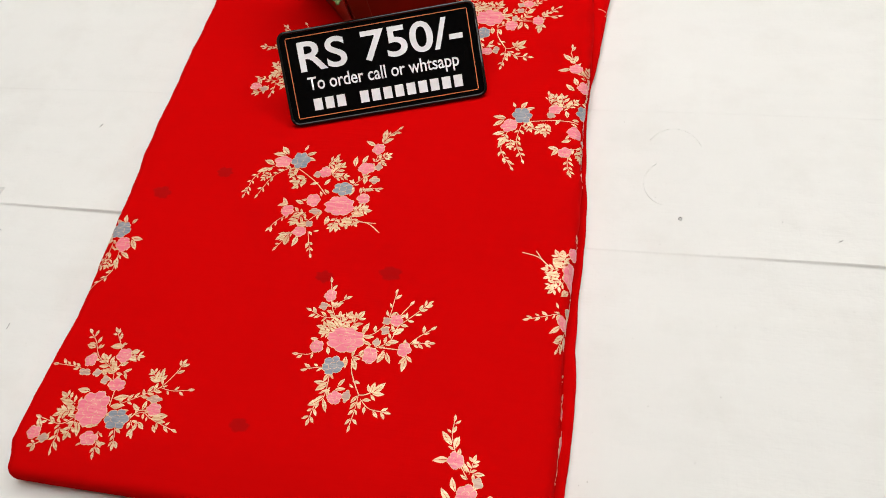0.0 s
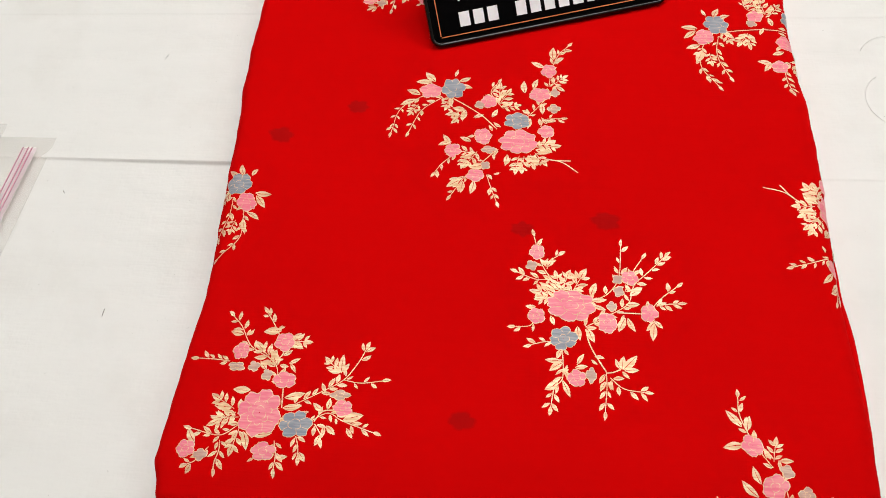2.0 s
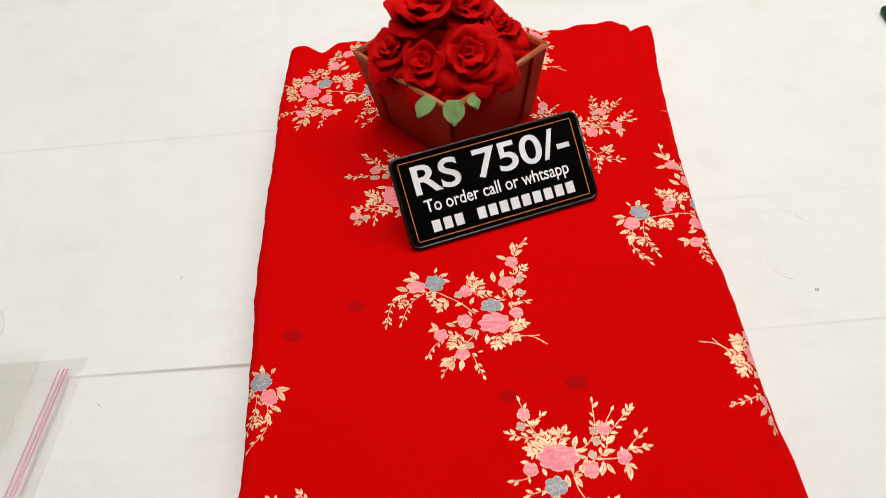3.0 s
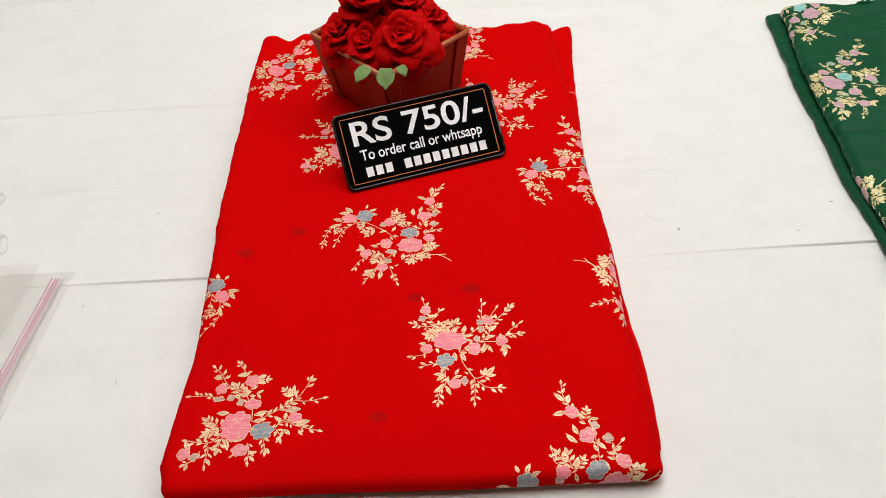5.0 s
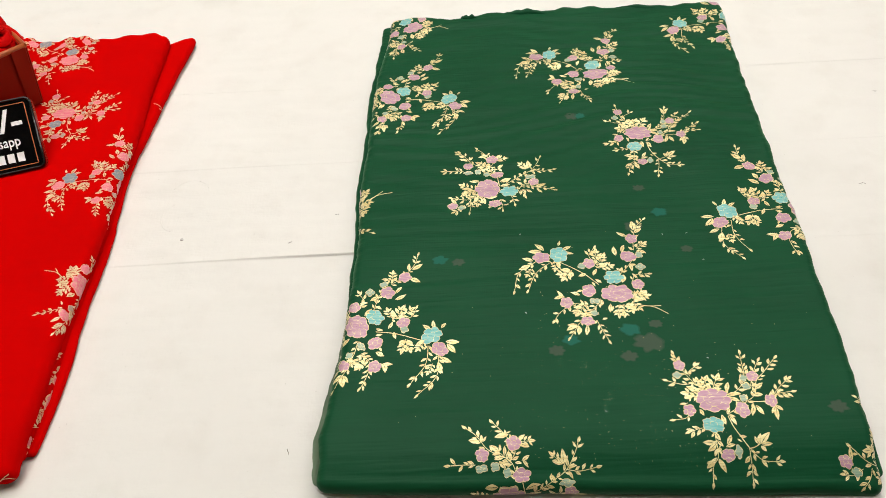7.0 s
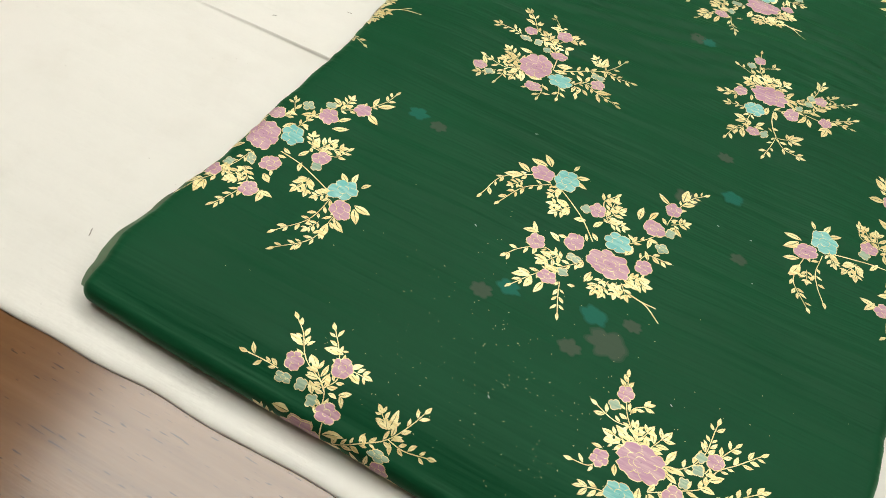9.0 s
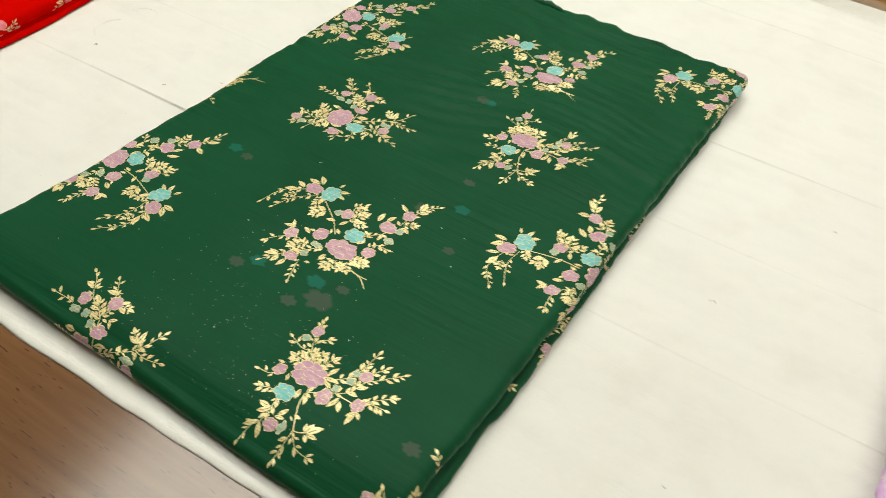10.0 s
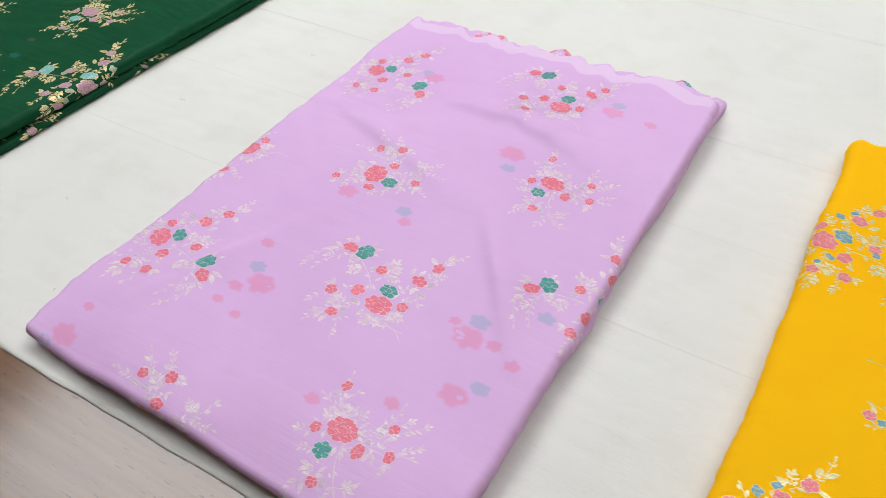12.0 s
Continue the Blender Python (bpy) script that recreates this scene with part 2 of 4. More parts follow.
# ---- room ----
# unseen enclosure; its dim walls and floor hold back bounced light
X0, X1, Y0, Y1, ZF, ZC = -2.2, 3.2, -2.4, 2.8, -0.78, 1.95
tagged(part("floor", box_bm(X0, Y0, ZF - 0.1, X1, Y1, ZF), FLOOR, smooth=False), "unseen beige floor, toned down to cut fill light", "floor", kind="structure")
tagged(part("ceiling", box_bm(X0, Y0, ZC, X1, Y1, ZC + 0.1), CEIL, smooth=False), "plain white ceiling", "ceiling", kind="structure")
for nm, b in (("wall_north", (X0, Y1, ZF, X1, Y1 + 0.1, ZC)), ("wall_south", (X0, Y0 - 0.1, ZF, X1, Y0, ZC)),
              ("wall_west", (X0 - 0.1, Y0 - 0.1, ZF, X0, Y1 + 0.1, ZC)), ("wall_east", (X1, Y0 - 0.1, ZF, X1 + 0.1, Y1 + 0.1, ZC))):
    tagged(part(nm, box_bm(*b), WALL, smooth=False), "unseen beige wall, toned down to cut fill light", "wall", kind="structure")
# panels stay out of view; the rightmost only fills in the table's far end
for px, py, sx, sy, watts in PANELS:
    lamp = thing("ceiling_light", (px, py, ZC), "white rectangular ceiling panel light out of view, switched on", "light", "ceiling lights")
    part("frame", box_bm(px - sx / 2 - 0.02, py - sy / 2 - 0.02, ZC - 0.03, px + sx / 2 + 0.02, py + sy / 2 + 0.02, ZC - 0.003, 0.004), CEIL, lamp)
    part("diffuser", box_bm(px - sx / 2, py - sy / 2, ZC - 0.036, px + sx / 2, py + sy / 2, ZC - 0.031), GLOW, lamp, "glowing white diffuser")

# display table
TOP = -0.0022
table = thing("display_table", (0.5, 0.3, ZF), "dark walnut laminate display table under a white cloth", "table")
part("tabletop", box_bm(-1.3, -0.42, TOP - 0.035, 2.3, 1.15, TOP, 0.003), WOOD, table)
for lx in (-1.22, 2.22):
    for ly in (-0.34, 1.07):
        part("leg", box_bm(lx - 0.03, ly - 0.03, ZF, lx + 0.03, ly + 0.03, TOP - 0.035, 0.003), WOOD, table)

# white cloth with its fold creases
CREASES = [(0.2105, 0.0026, 1.0), (0.320, 0.0005, 5.0), (0.432, 0.0009, 7.0), (0.655, 0.0009, 13.0)]


def sheet_z(x, y):
    z = 0.0010 * wob(x * 3, y * 5, 3) + 0.0006 * wob(x * 11, y * 14, 5)
    for cy, h, seed in CREASES:
        d = y - cy - 0.004 * wob(x * 2.5, 0, seed) - (0.004 * math.exp(-((x - 0.15) / 0.12) ** 2) if seed == 1.0 else 0.0)
        if abs(d) < 0.06:      # a step that fades out behind the fold line
            k = h * max(0.1, 0.55 + 1.1 * wob(x * 3.1, 1, seed))
            if seed == 1.0:      # sharpest beside the green cloth and at the pouch
                k = 0.0004 + 0.0017 * (math.exp(-((x - 0.17) / 0.09) ** 2) + math.exp(-((x + 0.33) / 0.09) ** 2))
            z += k * (math.exp(d / 0.0004) if d < 0 else math.exp(-d / 0.014))
    return z


def white_sheet():
    xs = np.linspace(-1.15, 2.15, 420)
    ys = [0.012 + 0.0025 * i for i in range(3)] + list(np.arange(0.022, 0.756, 0.006))
    for cy, h, seed in CREASES:
        ys += list(np.arange(cy - 0.008, cy + 0.0081, 0.0005))
    ys = sorted(set(round(float(v), 4) for v in ys))
    rows = []
    for k in range(7):      # rounded front hem down to the wood
        q = math.pi / 2 * (1 - k / 6)
        rows.append(("f", q))
    rows += [("t", y) for y in ys]
    for k in range(1, 5):
        rows.append(("b", math.pi / 2 * k / 4))
    verts, faces = [], []
    nx = len(xs)
    for kind, v in rows:
        for x in xs:
            front = -0.0005 + 0.0035 * wob(x * 6, 0, 21) + 0.0015 * wob(x * 30, 0, 22) - 0.002 * (x - 0.5)
            if kind == "f":
                verts.append((x, front + 0.0045 * (1 - math.sin(v)), TOP + 0.0005 + (0 - TOP) * math.cos(v) + sheet_z(x, 0.012) * math.cos(v)))
            elif kind == "t":
                y = v
                if y < 0.03:
                    y = max(y, front + 0.0048 + (v - 0.012) * 1.3)
                verts.append((x, y, sheet_z(x, v)))
            else:
                verts.append((x, 0.760 + 0.005 * math.sin(v) + 0.004 * wob(x * 5, 0, 31), TOP + 0.0005 + (0 - TOP) * math.cos(v)))
    for j in range(len(rows) - 1):
        for i in range(nx - 1):
            faces.append((j * nx + i, j * nx + i + 1, (j + 1) * nx + i + 1, (j + 1) * nx + i))
    me = bpy.data.meshes.new("table_cloth")
    me.from_pydata([tuple(map(float, v)) for v in verts], [], faces)
    me.shade_smooth()
    me.materials.append(COTTON)
    ob = new("table_cloth", me)
    return tagged(ob, "off-white cotton cloth with fold creases on the table", "tablecloth")


white_sheet()


# ---- folded saris ----
class Bundle:
    """A folded length of cloth: four corners, a height, a rounded fold round its rim, and a lively surface."""

    def __init__(self, corners, height, rim, seed, ruffle=0.006, waves=None, edge=0.003, left=(), right=()):
        self.c = [Vector((*p, 0)) for p in corners]     # front left, front right, back right, back left
        self.h, self.r, self.seed, self.ruffle, self.edge = height, rim, seed, ruffle, edge
        self.waves = waves or (lambda x, y: 0.0)
        self.left, self.right = left, right      # how the side folds run: distance from the front, outermost x
        self.w = (self.c[1] - self.c[0]).length
        self.l = (self.c[3] - self.c[0]).length

    def local(self, x, y):
        """a, b in metres along the width and the length."""
        s = t = 0.5
        for _ in range(6):
            p = self.mix(s, t)
            e = Vector((x, y, 0)) - p
            du = (self.mix(s + 0.01, t) - p) * 100
            dv = (self.mix(s, t + 0.01) - p) * 100
            det = du.x * dv.y - du.y * dv.x
            s += (e.x * dv.y - e.y * dv.x) / det
            t += (du.x * e.y - du.y * e.x) / det
        return s * self.w, t * self.l

    def mix(self, s, t):
        c = self.c
        return (c[0] * (1 - s) + c[1] * s) * (1 - t) + (c[3] * (1 - s) + c[2] * s) * t

    def at(self, a, b, lift=0.0):
        """The place on the cloth at a, b; beyond the edges it runs down round the fold. None under the bundle."""
        ca, cb = min(max(a, 0), self.w), min(max(b, 0), self.l)
        oa, ob = a - ca, b - cb
        over = math.hypot(oa, ob)
        s, t = ca / self.w, cb / self.l
        p = self.mix(s, t)
        e = self.edge
        left, right = (1 - s) ** 6, s ** 6
        if self.left:
            p.x += left * (np.interp(p.y, *zip(*self.left)) + self.r - self.mix(0, t).x)
        if self.right:
            p.x += right * (np.interp(p.y, *zip(*self.right)) - self.r - self.mix(1, t).x)
        p.x += -left * e * wob(cb * 14, 0, self.seed) + right * e * wob(cb * 14, 0, self.seed + 5)
        p.x += (right - left) * e * (0.35 * wob(cb * 60, 0, self.seed + 7) + 0.22 * wob(cb * 150, 0, self.seed + 8))
        p.y += (1 - t) ** 10 * e * 0.8 * wob(ca * 9, 0, self.seed + 9)
        p.y += t ** 14 * self.ruffle * (wob(ca * 26, 0, self.seed + 11) + 0.5 * wob(ca * 70, 0, self.seed + 12))
        top = self.h + self.waves(p.x, p.y) + 0.0008 * wob(p.x * 16, p.y * 12, self.seed)
        if over < 1e-9:
            p.z = top + lift
            return p
        d = Vector((oa, ob, 0)) / over
        q = over / self.r
        z = top - self.r * (1 - math.cos(q))
        if q > 2.53:
            return None
        p += d * (self.r * math.sin(q) + lift * math.sin(q))
        p.z = z + lift * math.cos(q)
        return p

    def body(self, step=0.004):
        rims = [self.r * 2.5 * k / 10 for k in range(1, 11)]
        def axis(n):
            m = max(8, int(n / step))
            return [-v for v in reversed(rims)] + [n * i / m for i in range(m + 1)] + [n + v for v in rims]
        aa, bb = axis(self.w), axis(self.l)
        verts, index, faces = [], {}, []
        for j, b in enumerate(bb):
            for i, a in enumerate(aa):
                # at the corners the fold turns in a quarter circle
                ca, cb = min(max(a, 0), self.w), min(max(b, 0), self.l)
                oa, ob = a - ca, b - cb
                if oa and ob:
                    big = max(abs(oa), abs(ob))
                    k = big / math.hypot(oa, ob)
                    oa, ob = oa * k, ob * k
                p = self.at(ca + oa, cb + ob)
                if p is None:
                    p = self.at(ca + oa * 0.93, cb + ob * 0.93)
                if p is None:
                    continue
                index[i, j] = len(verts)
                verts.append(tuple(p))
        for j in range(len(bb) - 1):
            for i in range(len(aa) - 1):
                quad = [(i, j), (i + 1, j), (i + 1, j + 1), (i, j + 1)]
                if all(q in index for q in quad):
                    faces.append(tuple(index[q] for q in quad))
        return from_lists(verts, faces)


class Drawing:
    """Collects the pieces of one woven spray, in millimetres round its large rose, and lays them onto a bundle."""

    def __init__(self, bundle, x, y, turn=0.0, mirror=False, size=1.0):
        self.bu, self.a0 = bundle, bundle.local(x, y)
        self.ca, self.sa, self.mi, self.size = math.cos(radians(turn)), math.sin(radians(turn)), -1 if mirror else 1, size
        self.gold, self.gfaces, self.flowers = [], [], []
        self.rng = random.Random(round(x * 1000) * 7 + round(y * 1000))

    def put(self, u, v, lift):
        u, v = u * self.mi * self.size / 1000, v * self.size / 1000
        return self.bu.at(self.a0[0] + self.ca * u - self.sa * v, self.a0[1] + self.sa * u + self.ca * v, lift)

    def sheet(self, grid, out_v, out_f, close=False):
        """grid: rows of (u, v, lift)"""
        ids = []
        for row in grid:
            line = []
            for u, v, h in row:
                p = self.put(u, v, h)
                line.append(None if p is None else len(out_v))
                if p is not None:
                    out_v.append(tuple(p))
            ids.append(line)
        for r0, r1 in zip(ids, ids[1:]):
            n = len(r0)
            for k in range(n if close else n - 1):
                f = (r0[k], r0[(k + 1) % n], r1[(k + 1) % n], r1[k])
                if None not in f:
                    out_f.append(f if self.mi > 0 else f[::-1])

    def blade(self, x0, y0, x1, y1, wide):
        """A pointed leaf in two halves, with the vein left open between them."""
        d = Vector((x1 - x0, y1 - y0))
        n = Vector((-d.y, d.x)) * wide / 2
        sway = self.rng.uniform(-0.14, 0.14)
        vein = 0.13 if d.length > 4.5 else 0.06
        lift = 0.00017 + self.rng.uniform(0, 0.00005)
        for side in (-1, 1):
            rows = []
            full = self.rng.uniform(0.85, 1.1)
            for t, w in ((0, 0.12), (0.14, 0.52), (0.34, 0.95), (0.52, 1.0), (0.72, 0.74), (0.88, 0.36), (1.0, 0.03)):
                c = Vector((x0, y0)) + d * t + n * sway * math.sin(3.14 * t) * 2
                gap = vein * (1 - t) * min(1, 6 * t)
                w = max(w * full, gap + 0.02)
                pair = [(c.x + side * n.x * gap, c.y + side * n.y * gap, lift), (c.x + side * n.x * w, c.y + side * n.y * w, lift)]
                rows.append(pair if side > 0 else pair[::-1])
            self.sheet(rows, self.gold, self.gfaces)

    def leaf(self, x0, y0, x1, y1, wide=0.44):
        """A single leaf, or where it is long a stalk with separate leaflets."""
        d = Vector((x1 - x0, y1 - y0))
        size = d.length
        wide *= self.rng.uniform(0.8, 1.12)
        if size < 9.4:
            return self.blade(x0, y0, x1, y1, wide)
        u, n = d / size, Vector((-d.y, d.x)) / size
        self.blade(x0 + d.x * 0.60, y0 + d.y * 0.60, x1, y1, 0.50)
        for t, e in ((0.10, 0.33), (0.36, 0.37), (0.60, 0.30)):
            for sgn in (-1, 1):
                a = Vector((x0, y0)) + d * (t + self.rng.uniform(-0.03, 0.03)) + n * sgn * size * 0.03
                tip = a + (u * 0.62 + n * sgn * 0.78) * size * e * self.rng.uniform(0.88, 1.12)
                self.blade(a.x, a.y, tip.x, tip.y, 0.42)
        self.stem(x0, y0, x0 + d.x * 0.62, y0 + d.y * 0.62, wide=0.16)

    def curve(self, flat):
        p = [Vector((flat[i], flat[i + 1])) for i in range(0, len(flat), 2)]
        out = []
        for i in range(len(p) - 1):
            a, b = p[i], p[i + 1]
            m0 = (p[i + 1] - p[i - 1]) / 2 if i else b - a
            m1 = (p[i + 2] - p[i]) / 2 if i + 2 < len(p) else b - a
            for k in range(6):
                t = k / 6
                out.append((2 * t**3 - 3 * t**2 + 1) * a + (t**3 - 2 * t**2 + t) * m0 + (3 * t**2 - 2 * t**3) * b + (t**3 - t**2) * m1)
        return out + [p[-1]]

    def stem(self, *flat, wide=0.27):
        c = self.curve(flat)
        rows = []
        for i, q in enumerate(c):
            d = (c[min(i + 1, len(c) - 1)] - c[max(i - 1, 0)]).normalized()
            n = Vector((-d.y, d.x)) * wide
            rows.append([(q.x - n.x, q.y - n.y, 0.00014), (q.x + n.x, q.y + n.y, 0.00014)])
        self.sheet(rows, self.gold, self.gfaces)
        return c

    def sprig(self, *flat):
        c = self.stem(*flat, wide=0.20)
        run, side = 2.0, 1
        for a, b in zip(c, c[1:]):
            run += (b - a).length
            if run > 3.3:
                run, d = self.rng.uniform(-0.8, 0.8), (b - a).normalized()
                for sgn in (side, -side):
                    n = Vector((-d.y, d.x)) * sgn
                    if self.rng.random() < (0.1 if sgn == side else 0.4):
                        continue
                    e = self.rng.uniform(3.0, 5.0)
                    k = self.rng.uniform(0.55, 0.95)
                    tip = a + (d * k + n * math.sqrt(1 - k * k * 0.9)) * e
                    s = a + n * 0.5
                    self.blade(s.x, s.y, tip.x, tip.y, self.rng.uniform(0.36, 0.48))
                side = -side
        d = (c[-1] - c[-2]).normalized()
        tip = c[-1] + d * 4.0
        self.blade(c[-1].x, c[-1].y, tip.x, tip.y, 0.42)

    def blossom(self, name, x, y, rx, ry, petals, frill):
        n = 60
        rx, ry = rx * 0.95, ry * 0.95
        phase, seed = self.rng.uniform(0, 6.28), self.rng.uniform(0, 50)

        def ring(k, h, grow=0.0):
            out = []
            for i in range(n):
                q = 2 * math.pi * i / n
                lobe = (1.03 + frill * (abs(math.cos(petals / 2 * q + phase)) ** 0.7 - 0.75) + 0.15 * wob(math.cos(q) * 1.6, math.sin(q) * 1.6, seed)
                        + 0.10 * wob(math.cos(q) * 5, math.sin(q) * 5, seed) + 0.05 * wob(math.cos(q) * 14, math.sin(q) * 14, seed))
                out.append((x + (rx * k * lobe + grow) * math.cos(q), y + (ry * k * lobe + grow) * math.sin(q), h))
            return out

        def line(pts, wide):
            """A raised thread line of uneven width along pts."""
            rows = []
            for i, (px, py) in enumerate(pts):
                ax, ay = pts[max(0, i - 1)]
                bx, by = pts[min(len(pts) - 1, i + 1)]
                m = math.hypot(bx - ax, by - ay) or 1.0
                k = wide * (0.35 + 0.65 * math.sin(math.pi * (i + 0.5) / len(pts))) / m
                rows.append([(px + (by - ay) * k, py - (bx - ax) * k, 0.00036), (px - (by - ay) * k, py + (bx - ax) * k, 0.00036)][::-1])
            self.sheet(rows, self.gold, self.gfaces)

        verts, faces = [], []
        self.sheet([ring(1.0, 0.00024), ring(0.7, 0.00028), ring(0.4, 0.00028), ring(0.02, 0.00028)], verts, faces, close=True)
        if faces:
            self.flowers.append((name, verts, faces))
        edge = 0.30 if rx < 7 else 0.36
        self.sheet([ring(1.0, 0.00021, edge), ring(0.92, 0.00021)], self.gold, self.gfaces, close=True)
        if rx < 2.9:
            return
        for k in range(petals):     # the seams between the outer petals, running in from the notches
            q = (math.pi * (2 * k + 1) - 2 * phase) / petals + self.rng.uniform(-0.12, 0.12)
            r0, r1 = self.rng.uniform(0.45, 0.62), self.rng.uniform(0.85, 0.98)
            bend = self.rng.uniform(-0.3, 0.3)
            line([(x + rx * (r1 + (r0 - r1) * i / 4) * math.cos(q + bend * i / 4), y + ry * (r1 + (r0 - r1) * i / 4) * math.sin(q + bend * i / 4)) for i in range(5)], 0.13)
        for r0, count in ((0.62, petals - 1), (0.36, 3)) if rx > 6.5 else ((0.42, 3),):     # cupped edges of the inner petals
            turn = self.rng.uniform(0, 6.28)
            for k in range(count):
                if self.rng.random() < 0.15:
                    continue
                q, span = turn + 6.28 * k / count, 6.28 / count * self.rng.uniform(0.6, 0.95)
                r = r0 * self.rng.uniform(0.85, 1.12)
                line([(x + rx * (r - 0.16 * r * (i / 3 - 1) ** 2) * math.cos(q + span * (i / 6 - 0.5)),
                       y + ry * (r - 0.16 * r * (i / 3 - 1) ** 2) * math.sin(q + span * (i / 6 - 0.5))) for i in range(7)], 0.14)

    def rose(self, x, y, rx, ry):
        self.blossom("rose", x, y, rx, ry, 8, 0.20)

    def pink(self, x, y, rx, ry):
        self.blossom("pink_blossom", x, y, rx * 0.92, ry * 0.92, 5, 0.20)

    def blue(self, x, y, rx, ry):
        self.blossom("blue_blossom", x, y, rx, ry, 6, 0.24)

    def tiny(self, x, y, rx, ry):
        self.blossom("small_blue_blossom", x, y, rx, ry, 4, 0.40)


def trailing_spray(d):
    """A spray with a drooping side branch, a large rose and two cut stems."""
    d.rose(0, 0, 10.0, 7.6); d.blue(-1, 13.9, 6.6, 5.4); d.pink(-48.7, 33.4, 6.5, 5.1); d.blue(-36.5, 35.5, 6.1, 7); d.pink(-16.4, 26.7, 4.4, 4.5)
    d.tiny(-21.5, 24.2, 2.5, 2.5); d.pink(11.2, 32.5, 5.9, 5); d.pink(16, 49.7, 4.3, 4.9); d.tiny(19.2, 34.1, 2.2, 2.7); d.tiny(18.6, 23, 3.1, 2.8)
    d.pink(14.5, 7.4, 4.5, 4.4); d.pink(-18.9, 3, 5, 5.4); d.pink(-34.4, -6.6, 4.6, 4.5); d.pink(-21.9, -22, 4.7, 3.8); d.tiny(-15.6, -5.7, 3.4, 2.1)
    d.tiny(-16.9, -15.7, 2.3, 2.2); d.stem(-11.5, 8, -20, 17, -29.5, 24, -38, 29.5); d.sprig(-50, 31.5, -64.5, 20.5, -68.5, 4.5)
    d.sprig(-42, 29, -53, 19.5, -59, 5); d.sprig(2.5, 14.5, 11, 25, 18, 36); d.sprig(16, 38.5, 17.5, 51, 21.5, 62, 26.5, 68)
    d.sprig(-9, 22.5, -15.5, 33, -12, 40); d.sprig(-11, -5, -18, -13, -26, -21.5, -34, -34.5); d.sprig(-20.5, -9.5, -30, -7.5, -39, -14.5, -43, -20.5)
    d.sprig(-16, -21.5, -13.5, -29.5, -10.5, -37.5); d.stem(10.5, -9.5, 18.5, -11, 27, -11); d.stem(13, -10, 22.5, -12, 30.5, -18)
    d.sprig(11.5, 10.5, 14, 15.5, 22, 16.5); d.leaf(-46.5, 40, -52.5, 46.5); d.leaf(-48.5, 39.5, -57.5, 39.5); d.leaf(-54.5, 30.5, -62, 33.5)
    d.leaf(-56.5, 27, -65, 23); d.leaf(-55, 23.5, -60.5, 15.5); d.leaf(-36, 44, -34.5, 49); d.leaf(-33.5, 40.5, -27, 43.5); d.leaf(-32.5, 38, -26, 36)
    d.leaf(-38, 29.5, -40.5, 19.5); d.leaf(-37, 29.5, -37, 22.5); d.leaf(-28.5, 20.5, -40, 17); d.leaf(-28.5, 20.5, -36.5, 11)
    d.leaf(-29.5, 21, -36, 21.5); d.leaf(-28.5, 19.5, -30, 14); d.leaf(-19, 17.5, -24.5, 15.5); d.leaf(-11, 24.5, -4.5, 36.5)
    d.leaf(-9, 22.5, 1.5, 25); d.leaf(-9.5, 23.5, -3, 27); d.leaf(-11, 28.5, -10.5, 41); d.leaf(-14.5, 16, -11.5, 21.5); d.leaf(3, 33.5, 2.5, 42)
    d.leaf(7.5, 36.5, 10, 43.5); d.leaf(18, 40, 26.5, 47); d.leaf(20, 39, 24.5, 35.5); d.leaf(17.5, 41.5, 19.5, 44.5); d.leaf(19, 55.5, 24.5, 59.5)
    d.leaf(18.5, 58, 18.5, 67); d.leaf(13.5, 52, 6, 56); d.leaf(6, 19.5, 1.5, 21.5); d.leaf(12, 26, 12.5, 19); d.leaf(6, 16, 4.5, 9)
    d.leaf(15, 12.5, 12, 17); d.leaf(-36, -2.5, -40, 3.5); d.leaf(-35.5, -1, -42.5, -3.5); d.leaf(-25, -0.5, -31, 2); d.leaf(-23, 3.5, -27, 2.5)
    d.leaf(-27, -9, -29.5, -18.5); d.leaf(-21.5, -7, -28.5, -18); d.leaf(-17, -15.5, -25, -17.5); d.leaf(-5.5, -8.5, -6.5, -15.5)
    d.leaf(-4, -10.5, -5.5, -14.5); d.leaf(0.5, -9, -1.5, -21); d.leaf(3, -9, 2, -20.5); d.leaf(6.5, -7.5, 8.5, -17.5); d.leaf(8.5, -6.5, 15, -15)
    d.leaf(9, -4.5, 17, -6); d.leaf(9.5, -3, 22.5, -1.5); d.leaf(9.5, -2.5, 19.5, 2); d.leaf(5, -8.5, 11, -14); d.leaf(-14, 6.5, -16, 10.5)
    d.leaf(-9.5, 9.5, -13.5, 12.5); d.leaf(-29.5, -24.5, -35.5, -25); d.leaf(-29.5, -25, -36.5, -29.5); d.leaf(-28, -26, -29, -33)
    d.leaf(-22.5, -25.5, -24, -33.5); d.leaf(-12.5, -21, -9, -20)


